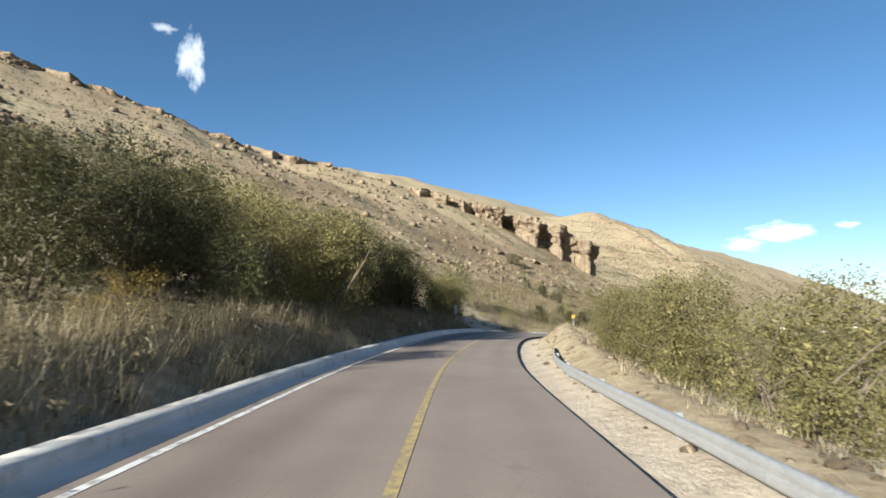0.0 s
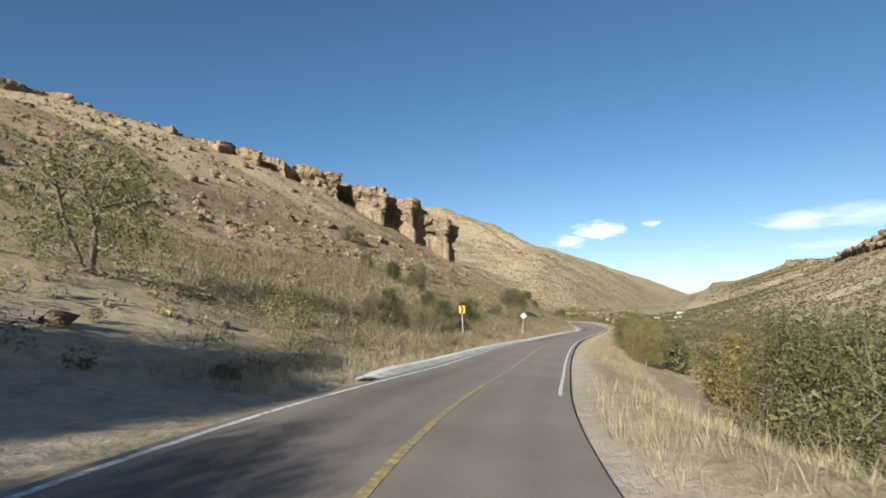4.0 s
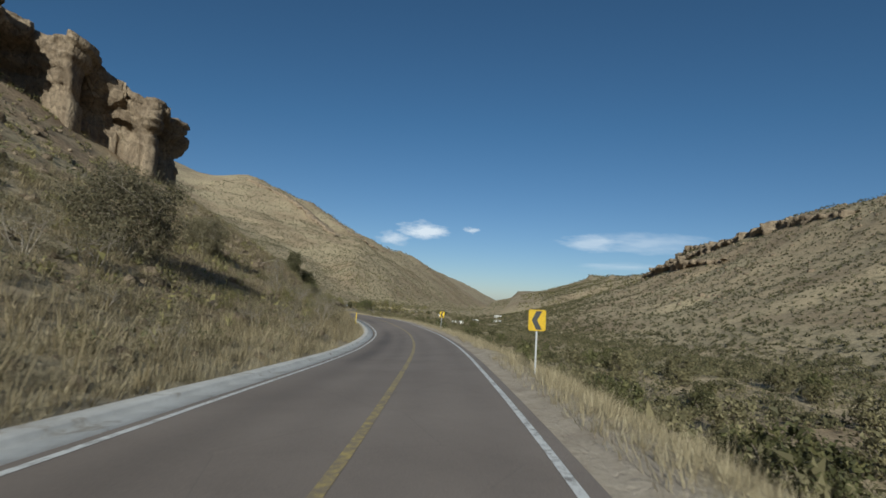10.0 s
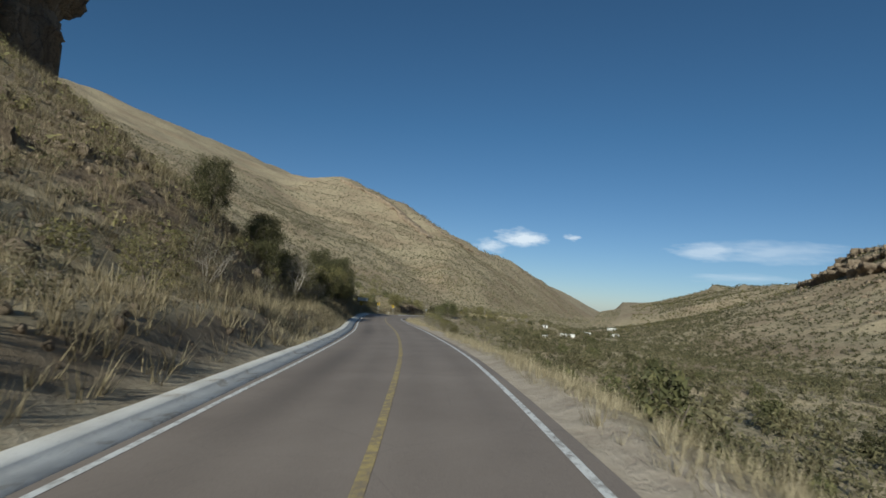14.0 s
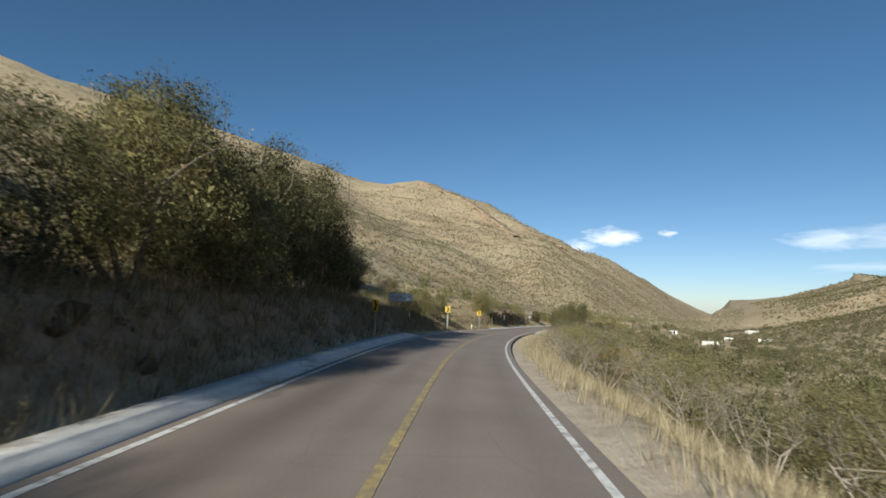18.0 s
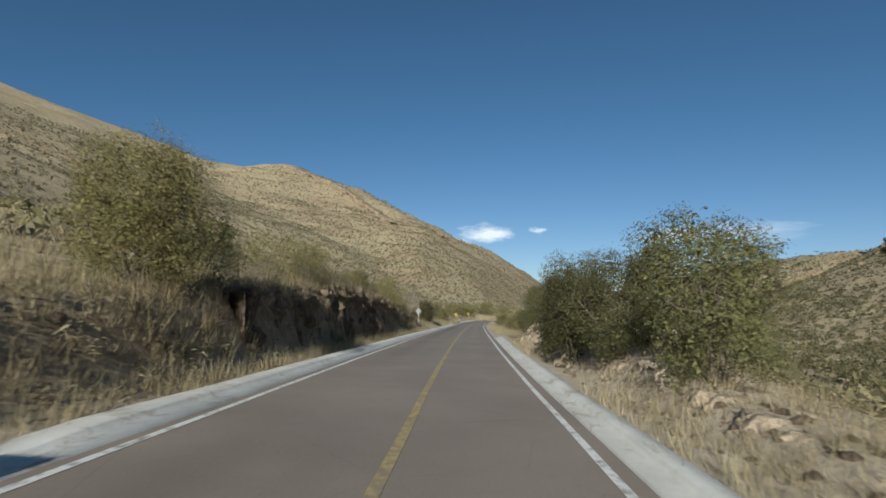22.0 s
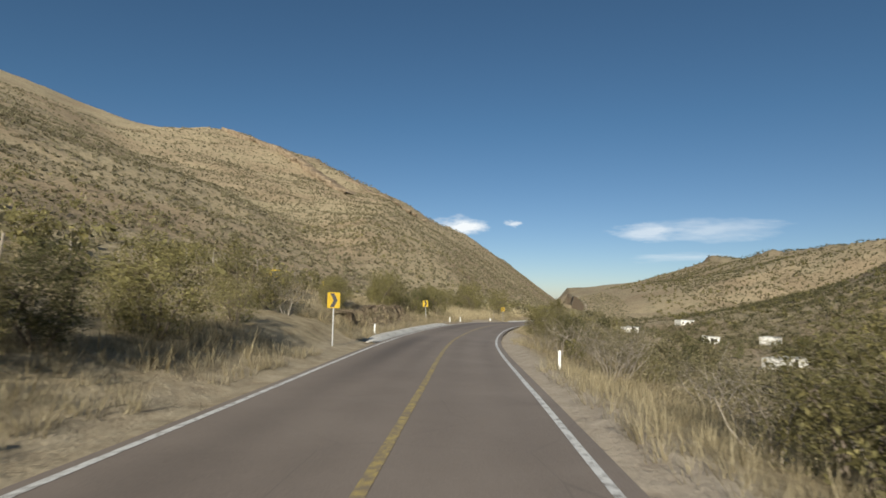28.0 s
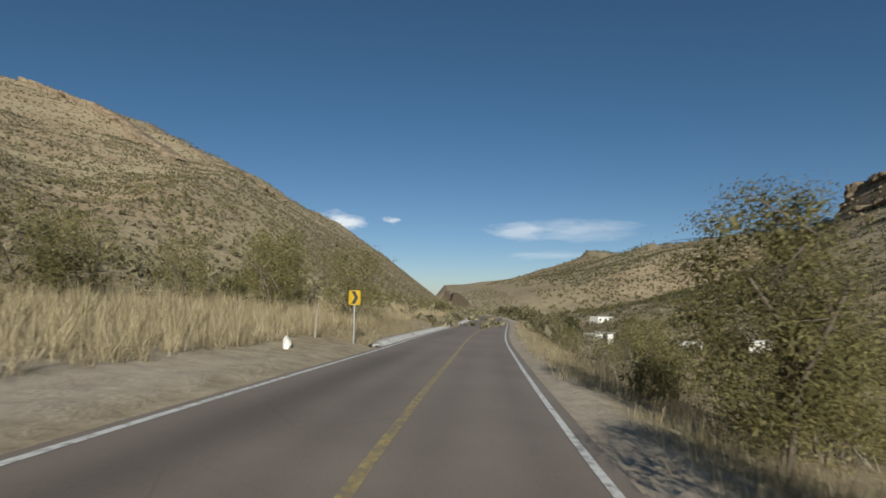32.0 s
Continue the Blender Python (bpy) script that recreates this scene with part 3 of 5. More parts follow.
def limbs(rng, height, spread, stems, thick, forks=3, twigs=2, droop=0.0):
    """Tapered stems that fork; returns tubes and the tips."""
    out, tips = [], []
    for s in range(stems):
        w = rng.random() * 6.28
        lean = spread * (0.25 + 0.5 * rng.random())
        top = np.array([math.cos(w) * lean, math.sin(w) * lean, height * (0.45 + 0.2 * rng.random())])
        mid = top * 0.5 + rng.normal(size=3) * 0.07 * height
        base = np.array([math.cos(w), math.sin(w), 0]) * thick * (1.2 if stems > 1 else 0)
        out.append(tube([base - (0, 0, 0.3), mid, top], [thick, thick * 0.7, thick * 0.45], 5))
        for k in range(forks):
            start = mid + (top - mid) * rng.random()
            a = w + rng.normal() * 1.3
            reach = spread * (0.5 + 0.5 * rng.random())
            end = np.array([math.cos(a) * reach, math.sin(a) * reach, height * (0.5 + 0.42 * rng.random()) - droop])
            bend = (start + end) / 2 + rng.normal(size=3) * 0.08 * height
            out.append(tube([start, bend, end], [thick * 0.4, thick * 0.25, thick * 0.1], 3))
            tips.append(end)
            for j in range(twigs):
                s2 = bend + (end - bend) * rng.random()
                e2 = s2 + rng.normal(size=3) * 0.1 * height + (0, 0, 0.03 * height)
                e2[2] = min(e2[2], 0.93 * height)
                out.append(tube([s2, (s2 + e2) / 2 + rng.normal(size=3) * 0.04 * height, e2], [thick * 0.14, thick * 0.09, thick * 0.03], 3))
                tips.append(e2)
    return joined(out), np.array(tips)


def plant(name, seed, label, category, height, spread, stems, mat, clumps, per, leaf, thick, wood=BARK, low=0.1, twigs=2, forks=3, inner=0):
    """A tree or bush at the origin: stems with limbs, and an uneven crown of many small leaves."""
    rng = np.random.default_rng(seed)
    (v, f), tips = limbs(rng, height, spread, stems, thick, forks, twigs)
    ob = thing(name, label, category)
    part("trunk", mesh_from("trunk", v, f, wood), None, ob)
    # lobes of differing size make the crown's uneven outline
    lobes = 22
    w = np.arange(lobes) * 2.4 + 0.8 * rng.random(lobes)
    hz = np.clip(low + 0.1 + (0.8 - low) * (np.arange(lobes) + rng.random(lobes)) / lobes, 0, 0.9)
    ring = spread * np.sqrt(np.clip(1 - ((hz - 0.42) / 0.6) ** 2, 0.1, 1)) * (0.4 + 0.36 * rng.random(lobes))
    lc = np.stack([np.cos(w) * ring, np.sin(w) * ring, height * hz], -1)
    lr = np.minimum(spread * (0.3 + 0.2 * rng.random(lobes)), height * 0.24)
    pick = rng.integers(0, lobes, clumps)
    d = rng.normal(size=(clumps, 3))
    d /= np.linalg.norm(d, axis=1)[:, None]
    c = lc[pick] + d * (lr[pick] * (0.5 + 0.6 * rng.random(clumps)))[:, None] * np.array([1, 1, 0.9])
    c[:, 2] = np.clip(c[:, 2], height * (0.05 + low * 0.6), height * 1.0)
    c = np.concatenate([c, tips[tips[:, 2] < height * 0.93]])
    size = height * (0.045 + 0.05 * rng.random(len(c)))
    heart = (0, 0, height * 0.4)
    chunks = [leaves(rng, c, size, per, leaf, 0.8, 0.5, heart)]
    if inner:
        chunks.append(leaves(rng, lc, lr * 0.6, 10 + inner // 4, leaf * 2.4, 0.9, 0.6, heart))
        chunks.append(leaves(rng, lc, lr * 0.95, inner, leaf * 1.5, 0.9, 0.55, heart))
    part("crown", foliage("crown", chunks, mat), None, ob)
    return ob


KINDS = {
    "olive": plant("roadside_tree", 1, "feathery olive-green roadside tree with ochre tips", "tree", 5.0, 2.6, 3, OLIVE, 420, 28, 0.036, 0.1, low=0.0, inner=180),
    "fine": plant("roadside_tree", 31, "broad feathery olive-green tree beside the road", "tree", 5.0, 2.7, 4, OLIVE, 760, 38, 0.032, 0.08, low=0.0, inner=380),
    "fine_tall": plant("roadside_tree", 32, "tall slender tree with blue-green leaves on the bank", "tree", 7.0, 2.5, 3, GREEN, 760, 38, 0.04, 0.11, low=0.05, inner=460),
    "fine_slim": plant("roadside_tree", 33, "upright dense olive-green tree beside the road", "tree", 5.6, 1.9, 3, OLIVE, 460, 36, 0.031, 0.08, low=0.0, inner=220),
    "olive_b": plant("roadside_tree", 2, "spreading olive-green thorn tree in dry grass", "tree", 4.4, 2.6, 4, OLIVE, 420, 28, 0.036, 0.08, low=0.0, inner=180),
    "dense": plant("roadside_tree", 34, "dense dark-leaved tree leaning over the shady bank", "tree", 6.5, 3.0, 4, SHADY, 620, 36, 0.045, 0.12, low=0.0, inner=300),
    "green": plant("roadside_tree", 3, "dense green roadside tree with rounded crown", "tree", 4.6, 2.4, 3, GREEN, 420, 28, 0.036, 0.1, low=0.0, inner=180),
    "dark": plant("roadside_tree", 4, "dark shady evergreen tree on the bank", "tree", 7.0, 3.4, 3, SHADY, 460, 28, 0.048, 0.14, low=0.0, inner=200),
    "ochre": plant("bush", 5, "yellowing autumn bush beside the road", "bush", 2.6, 1.6, 4, OCHRE, 190, 24, 0.021, 0.05, low=0.0, twigs=1, forks=2, inner=40),
    "bush": plant("bush", 6, "dusty olive-green bush in dry grass", "bush", 2.2, 1.5, 4, OLIVE, 180, 24, 0.021, 0.04, low=0.0, twigs=1, forks=2, inner=40),
    "grey": plant("bush", 7, "half-bare grey-brown thorn bush", "bush", 2.4, 1.6, 6, GREYISH, 150, 22, 0.018, 0.03, TWIG, low=0.0, twigs=3, forks=3, inner=14),
    "thicket": plant("bush", 41, "big grey-green thorn bush on the slope below the cliff", "bush", 4.5, 3.1, 7, GREYISH, 520, 30, 0.045, 0.05, TWIG, low=0.0, twigs=3, forks=4, inner=240),
    "bare": plant("bare_shrub", 8, "leafless pale-twigged shrub beside the road", "shrub", 2.6, 1.9, 8, GREYISH, 50, 10, 0.026, 0.028, TWIG, low=0.1, twigs=5, forks=5),
    "bare_tree": plant("bare_tree", 9, "nearly leafless tree on the dry hillside", "tree", 5.0, 2.3, 3, GREYISH, 150, 18, 0.036, 0.07, TWIG, low=0.1, twigs=6, forks=7),
    "tall": plant("roadside_tree", 10, "tall open tree with blue-green leaves on the bank", "tree", 7.0, 2.0, 2, GREEN, 230, 23, 0.052, 0.11, low=0.12, inner=80),
    "low_olive": plant("valley_tree", 11, "dusty olive-green thorn tree below the road", "tree", 3.4, 2.2, 2, VALLEY, 44, 8, 0.092, 0.07, low=0.0, twigs=0, forks=2, inner=18),
    "low_green": plant("valley_tree", 12, "rounded green tree below the road", "tree", 3.4, 2.1, 2, GREEN, 44, 8, 0.092, 0.07, low=0.0, twigs=0, forks=2, inner=18),
    "low_dark": plant("valley_tree", 13, "dark evergreen tree below the road", "tree", 3.8, 2.2, 2, SHADY, 44, 8, 0.1, 0.08, low=0.0, twigs=0, forks=2, inner=18),
    "low_bush": plant("bush", 14, "dusty olive-green bush on the slope", "bush", 2.2, 1.5, 2, OLIVE, 46, 13, 0.04, 0.04, low=0.0, twigs=0, forks=2, inner=15),
    "low_grey": plant("bush", 15, "half-bare grey-brown thorn bush on the slope", "bush", 2.4, 1.6, 4, GREYISH, 46, 11, 0.036, 0.03, TWIG, low=0.0, twigs=1, forks=2, inner=14),
    "mid_olive": plant("roadside_tree", 21, "feathery olive-green tree on the dry slope", "tree", 5.0, 2.7, 3, OLIVE, 260, 24, 0.042, 0.1, low=0.0, twigs=1, inner=55),
    "mid_green": plant("roadside_tree", 22, "dense green tree with rounded crown on the slope", "tree", 4.6, 2.5, 3, GREEN, 260, 24, 0.042, 0.1, low=0.0, twigs=1, inner=55),
    "mid_dark": plant("roadside_tree", 23, "dark shady evergreen tree on the slope", "tree", 6.0, 3.0, 3, SHADY, 260, 26, 0.052, 0.14, low=0.0, twigs=1, inner=55),
}
PLANT_HEIGHT = {"dense": 6.5, "thicket": 4.5, "fine_slim": 5.6, "fine": 5.0, "fine_tall": 7.0, "olive": 5.0, "olive_b": 4.4, "green": 4.6, "dark": 7.0, "ochre": 2.6, "bush": 2.2, "grey": 2.4, "bare": 2.6, "bare_tree": 5.0, "tall": 7.0, "low_olive": 3.4, "low_green": 3.4, "low_dark": 3.8, "low_bush": 2.2, "low_grey": 2.4, "mid_olive": 5.0, "mid_green": 4.6, "mid_dark": 6.0}
first = set(KINDS)


def grow(kind, a, b, high, wide=1.0):
    """A plant of that kind and height at its place."""
    s = high / PLANT_HEIGHT[kind]
    x, y = place(a, b)
    m = pose(x, y, float(ground(a, b)) - 0.05, 0, 0, (a * 37 + b * 91) % 360) @ Matrix.Diagonal((s * wide, s * wide, s, 1))
    if kind in first:
        first.discard(kind)
        KINDS[kind].matrix_basis = m
    else:
        c = copy_thing(KINDS[kind], m)
        c.scale = (s * wide, s * wide, s)


def row_of(kinds, lo, hi, u0, u1, every, high, seed):
    """Plants strewn along a stretch of roadside."""
    rng = random.Random(seed)
    a = lo
    while a < hi:
        a += every * (0.5 + rng.random())
        u = u0 + (u1 - u0) * rng.random()
        grow(rng.choice(kinds), a, float(beside(a, u)), high * (0.7 + 0.6 * rng.random()), 0.9 + 0.3 * rng.random())


TREES = [
    ("dense", 104, 12, 2.2),
    ("dense", 108, 14.5, 2.4),
    ("thicket", 106, 9.5, 1.8),
    ("dense", 114.5, 9.2, 1.6),
    ("thicket", 98, 12, 2.2),
    ("olive", 514.5, 7.8, 2.3),
    ("olive_b", 517.5, 8.6, 2.1),
    ("olive", 424, 7.8, 3.4),
    ("ochre", 426.5, 8.6, 2.6),
    ("bush", 420.5, 7.0, 1.5),
    ("bush", 396, 7.2, 1.2),
    ("grey", 399.5, 7.0, 1.1),
    ("bush", 404.5, 7.1, 1.4),
    ("dark", 410, 7.6, 1.8),
    ("bush", 412.5, 7.2, 1.3),
    ("green", 338, -8.8, 3.6),
    ("olive_b", 334.5, -8.0, 3.4),
    ("dense", 341, -11, 3.6),
    ("thicket", 188, 18, 5.6),
    ("thicket", 214, 22, 4.2),
    ("dense", 127, 12.3, 2.6),
    ("dense", 120, 12.8, 2.4),
    ("dense", 122, 15.5, 2.4),
    ("bush", 131, 17.5, 2.4),
    ("thicket", 137, 14.8, 2.6),
    ("thicket", 141, 24, 3.0),
    ("dense", 142, 28, 3.0),
    ("mid_dark", 143, 33, 2.8),
    ("mid_dark", 164, 32, 3.4),
    ("mid_olive", 191, 33, 3.8),
    ("thicket", 184, 57, 4.4),
    ("mid_dark", 176, 50, 3.6),
    ("dense", 112, 10.5, 2.2),
    ("thicket", 150, 14, 2.2),
    ("green", 379, -6.2, 3.4),
    ("dark", 7, 10, 4.8),
    ("dark", 16, 13, 5.4),
    ("green", 16, 9, 3.6),
    ("olive", 24, 7.5, 6.3),
    ("fine", 27.5, 8.6, 5.6),
    ("fine", 21, 9.6, 5.8),
    ("dark", 43, 8, 4.9),
    ("fine", 58, 9.5, 4.4),
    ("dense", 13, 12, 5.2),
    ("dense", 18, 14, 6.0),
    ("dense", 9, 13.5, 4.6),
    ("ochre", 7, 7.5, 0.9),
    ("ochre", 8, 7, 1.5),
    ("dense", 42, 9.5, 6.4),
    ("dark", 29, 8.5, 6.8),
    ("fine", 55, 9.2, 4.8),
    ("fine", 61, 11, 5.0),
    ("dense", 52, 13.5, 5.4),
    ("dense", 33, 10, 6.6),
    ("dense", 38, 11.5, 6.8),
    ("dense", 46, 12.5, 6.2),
    ("mid_green", 77, 17, 6.1),
    ("bush", 79, 9, 2.5),
    ("bush", 101, 10, 2.5),
    ("fine", 21, -8.5, 4.4),
    ("fine", 25, -7.5, 3.3),
    ("olive", 14, -8.5, 4.0),
    ("bush", 17, -9, 3.6),
    ("fine", 55, -9, 3.4),
    ("fine", 48, -9.5, 3.0),
    ("green", 75, -10.5, 5.4),
    ("green", 63, -10, 4.6),
    ("ochre", 78, -9, 4.2),
    ("bush", 112, 12, 2.5),
    ("bush", 124, 14, 2.5),
    ("mid_dark", 102, 9, 2.2),
    ("grey", 99, 8, 2.2),
    ("bush", 131, 12, 2.5),
    ("grey", 159, 13, 2.5),
    ("fine", 117, -7.5, 4.5),
    ("fine", 109, -8.5, 4.2),
    ("bush", 125, -9, 4.1),
    ("grey", 163, 14, 2.5),
    ("grey", 180, 15, 2.5),
    ("grey", 177, 16, 2.5),
    ("grey", 163, 16, 2.5),
    ("bare", 215, 9, 2.5),
    ("bare", 218, 12, 2.5),
    ("bare_tree", 233, 16, 4.2),
    ("grey", 250, 10, 2.5),
    # dense trees at a 262-288: added up the slope to shade the bank below
    ("dense", 262, 14.5, 4.2),
    ("dense", 268, 11.5, 4.4),
    ("dense", 276, 13.5, 4.6),
    ("dense", 283, 11.5, 4.2),
    ("dense", 288, 12.5, 4.2),
    ("bare_tree", 271, 9, 4.0),
    ("bush", 282, 8, 2.5),
    ("bare", 276, 8, 2.5),
    ("bare_tree", 274, 9, 4.2),
    ("mid_green", 293, 9, 3.9),
    ("green", 306, 7, 3.7),
    ("mid_olive", 288, 9, 1.6),
    ("bush", 293, 13, 2.5),
    ("dense", 291, 8.6, 4.6),
    ("dark", 298, 7.5, 3.6),
    ("dense", 303.5, 8.2, 5.6),
    ("olive", 301, 7.5, 4.8),
    ("olive", 304, 7.5, 2.2),
    ("dense", 311, 8.4, 6.2),
    ("olive_b", 305, 7, 3.2),
    ("fine", 310, -8.5, 2.9),
    ("grey", 302, -7, 2.2),
    ("dense", 318, 9.0, 7.0),
    ("dense", 307, 11, 6.6),
    ("dense", 323, 9.4, 5.0),
    ("dense", 328, 9.6, 4.2),
    ("bare_tree", 326, 9, 4.2),
    ("bare", 329, 8, 2.5),
    ("mid_dark", 349, 12, 3.4),
    ("bush", 350, 7, 2.1),
    ("bush", 383, 7, 2.5),
    ("bare", 325, -7, 2.9),
    ("grey", 322, -8, 2.7),
    ("ochre", 330, -10, 3.2),
    ("grey", 328, -6, 2.7),
    ("bare", 351, -7.5, 3.5),
    ("grey", 349, -8, 3.8),
    ("fine", 343, -9.5, 3.3),
    ("bare_tree", 339, -9, 3.4),
    ("grey", 350, 8.5, 2.5),
    ("mid_dark", 348, 9, 2.2),
    ("bush", 420, 10, 2.0),
    ("bush", 359, 9, 2.5),
    ("dense", 388, -4.9, 3.4),
    ("grey", 370, -9, 3.4),
    ("bush", 398, 8, 2.5),
    ("dense", 384, -5.4, 3.4),
    ("green", 394, -5.9, 3.5),
    ("tall", 391, -8.8, 4.6),
    ("dense", 391, -5.1, 3.4),
    ("green", 385, -8, 4.8),
    ("bush", 407, -8, 1.1),
    ("mid_dark", 401, 9, 2.1),
    ("bush", 403, 7.5, 0.9),
    ("bush", 416, 6.5, 1.4),
    ("bush", 392, 8, 2.3),
    ("mid_dark", 390, 9, 1.5),
    ("bush", 397, 8, 1.5),
    ("dark", 418, -6.0, 2.2),
    ("green", 411.5, -6.6, 3.2),
    ("fine_tall", 415, -7.0, 4.4),
    ("grey", 432, 8.5, 1.7),
    ("mid_olive", 439, 9, 3.0),
    ("dark", 430, 8, 1.2),
    ("grey", 445, 8, 2.5),
    ("dark", 451, 8, 1.6),
    ("dense", 459, 7.0, 3.6),
    ("olive_b", 479, -6, 2.8),
    ("dark", 441.5, -9.2, 2.8),
    ("bush", 459, -8, 2.7),
    ("mid_dark", 460, -11, 3.3),
    ("olive_b", 488, 7, 1.9),
    ("bush", 486, -8, 2.6),
    ("mid_dark", 487, 9, 3.4),
    ("grey", 488, -6, 2.2),
    ("bare", 500, -6.5, 2.2),
    ("grey", 513, -5.5, 1.8),
    ("olive", 531, 8.8, 3.8),
    ("bush", 505, 10, 1.4),
    ("grey", 507, 8, 2.3),
    ("mid_olive", 551, 10, 3.0),
    ("bush", 528, 8, 1.2),
    ("dark", 358, 8, 1.9),
    ("dark", 359, 7.6, 1.6),
    ("fine", 381, 7.3, 3.9),
    ("olive_b", 291, 8.5, 4.4),
    ("olive", 305, 7.5, 4.1),
    ("grey", 283, 8, 2.4),
    ("olive_b", 494, 7, 2.7),
    ("dark", 490, 7, 2.2),
    ("bush", 500, 7.5, 1.7),
    ("mid_olive", 506, 10, 3.2),
    ("grey", 116, 7, 1.3),
    ("grey", 115, 8, 1.5),
    ("bush", 115, 9, 1.6),
    ("grey", 123, 8.5, 2.5),
    ("bush", 131, 14, 2.5),
    ("bush", 145, 16, 2.5),
    ("bush", 155, 12, 2.5),
    ("grey", 133, 9, 2.5),
    ("grey", 185, 9, 1.8),
    ("grey", 192, 9, 1.9),
    ("grey", 203, 8, 2.5),
    ("bush", 329, 14, 2.5),
    ("grey", 213, 14, 2.5),
    ("bush", 242, 9, 2.5),
    ("grey", 227, 12, 2.5),
    ("grey", 300, -8, 2.6),
    ("fine", 304, -9.5, 3.0),
    ("bare", 306, -7, 2.4),
    ("grey", 423, 9, 1.2),
    ("olive", 433, 9.5, 3.0),
    ("bare_tree", 447, 8.6, 4.8),
    ("grey", 421, 9, 1.1),
    ("dark", 524, -8.5, 3.1),
    ("mid_olive", 528, -9, 2.7),
    ("mid_olive", 536, 9, 4.0),
    ("olive_b", 339, 6.6, 2.2),
    ("olive", 346, 7.6, 2.9),
    ("olive_b", 345, 7.5, 3.1),
    ("dark", 337, 7.5, 2.1),
    ("grey", 340, 6.3, 1.7),
    ("mid_olive", 547, 14, 3.1),
    ("mid_green", 550, 10, 3.3),
    ("mid_green", 555, 9, 3.4),
    ("bare_tree", 534, 13, 3.0),
    ("grey", 538, 9, 2.1),
    ("mid_olive", 594, 14, 6.0),
    ("olive_b", 548, -8, 3.0),
    ("bush", 556, -7, 1.8),
    ("olive", 573, -8.0, 3.0),
    ("fine", 553, -5.3, 3.4),
    ("olive", 548, -8, 2.8),
    ("fine", 542, -8, 3.1),
    ("mid_olive", 553, 9, 3.9),
    ("mid_olive", 579, 18, 4.6),
    ("mid_olive", 603, 18, 5.6),
    ("grey", 513, -6.5, 3.1),
    ("grey", 503, -7.5, 3.2),
    ("olive_b", 532, -5.8, 3.1),
    ("mid_olive", 489, -9, 3.8),
    ("fine_slim", 560.5, -6.3, 5.2),
    ("olive", 562, -8.5, 3.7),
    ("olive_b", 567, -6.3, 1.4),
    ("mid_olive", 591, 18, 4.4),
    ("mid_olive", 605, 18, 6.7),
    ("mid_olive", 584, 19, 4.4),
    ("mid_olive", 595, 9, 6.1),
    ("bush", 655, 9, 2.5),
]
for kind, a, u, high in TREES:
    grow(kind, a, float(beside(a, u)), high)
row_of(["mid_dark", "mid_olive", "mid_dark"], 4, 32, 13, 20, 4, 6.0, 1)
row_of(["low_green", "low_olive", "low_green", "low_dark"], 70, 330, -24, -10, 4.0, 2.4, 3)
row_of(["low_olive", "low_green", "low_olive", "low_dark"], 80, 640, -70, -20, 3.8, 3.4, 5)
row_of(["low_olive", "low_bush", "low_green"], 340, 600, 11, 26, 9, 2.0, 6)
row_of(["low_bush", "low_grey", "low_grey", "low_olive"], 420, 620, -20, -9, 6, 2.0, 7)
row_of(["low_olive", "low_dark", "low_bush"], 600, 700, -14, -6, 7, 3.0, 8)
row_of(["low_bush", "low_olive"], 600, 700, 8, 20, 8, 2.5, 9)
row_of(["bush", "low_bush", "low_grey", "grey"], 395, 620, -11, -6.2, 3.4, 1.9, 10)
row_of(["low_bush", "low_grey", "bush"], 430, 550, 6.8, 12, 4.0, 1.7, 11)
row_of(["grey", "bush", "low_grey"], 384, 436, 6.7, 8.0, 3.0, 1.1, 13)
row_of(["low_grey", "grey", "low_bush"], 95, 330, 6.4, 13, 4.5, 1.3, 12)


def strewn(name, label, category, mat, pts, height, leaf, per, seed, flat=0.7, slim=0.55):
    """A great many low plants as one piece of cover."""
    rng = np.random.default_rng(seed)
    a, b = pts
    x, y = place(a, b)
    z = ground(a, b)
    h = height * (0.5 + rng.random(len(a)))
    c = np.stack([x, y, z + h * 0.35], -1)
    me = foliage(name, [leaves(rng, c, h * 0.75, per, leaf, flat, slim), leaves(rng, c - (0, 0, 0.1), h * 0.5, max(3, per // 5), leaf * 2.3, flat, slim)], mat)
    tagged(new(name, me), label, category, kind="stuff")


rs = np.random.default_rng(11)


def field(n, lo, hi, u0, u1, mask=None):
    a, u = lo + (hi - lo) * rs.random(n), u0 + (u1 - u0) * rs.random(n)
    b = beside(a, u)
    if mask is not None:
        keep = mask(a, b)
        a, b = a[keep], b[keep]
    return a, b


open_ground = lambda a, b: bell(a, 600, 45) * bell(b, -62, 26) < 0.35
patchy = lambda a, b: (fbm(a, b, 35, 3, 51) > -0.12) & open_ground(a, b)
strewn("hillside_scrub", "low grey-green scrub dotted over the slopes", "scrub", BRUSH, field(3600, 0, 420, 9, 120, patchy), 0.8, 0.085, 15, 21)
strewn("hillside_scrub", "dark olive bushes dotted over the near slopes", "scrub", OLIVE, field(1500, 60, 400, 10, 90), 1.25, 0.08, 48, 28)
strewn("roadside_thicket", "tangled grey-brown brush along the roadside bank", "scrub", BRUSH, field(520, 72, 150, 5.6, 17, patchy), 1.1, 0.045, 110, 29, 0.7, 0.25)
strewn("roadside_thicket", "tangled brown brush and weeds on the shady bank", "scrub", GREYISH, field(560, -8, 52, 5.0, 12), 0.9, 0.05, 60, 30, 0.7, 0.3)
strewn("roadside_thicket", "grey-brown brush on the steep bank", "scrub", BRUSH, field(650, 140, 345, 6, 20, patchy), 0.9, 0.045, 100, 36, 0.7, 0.25)
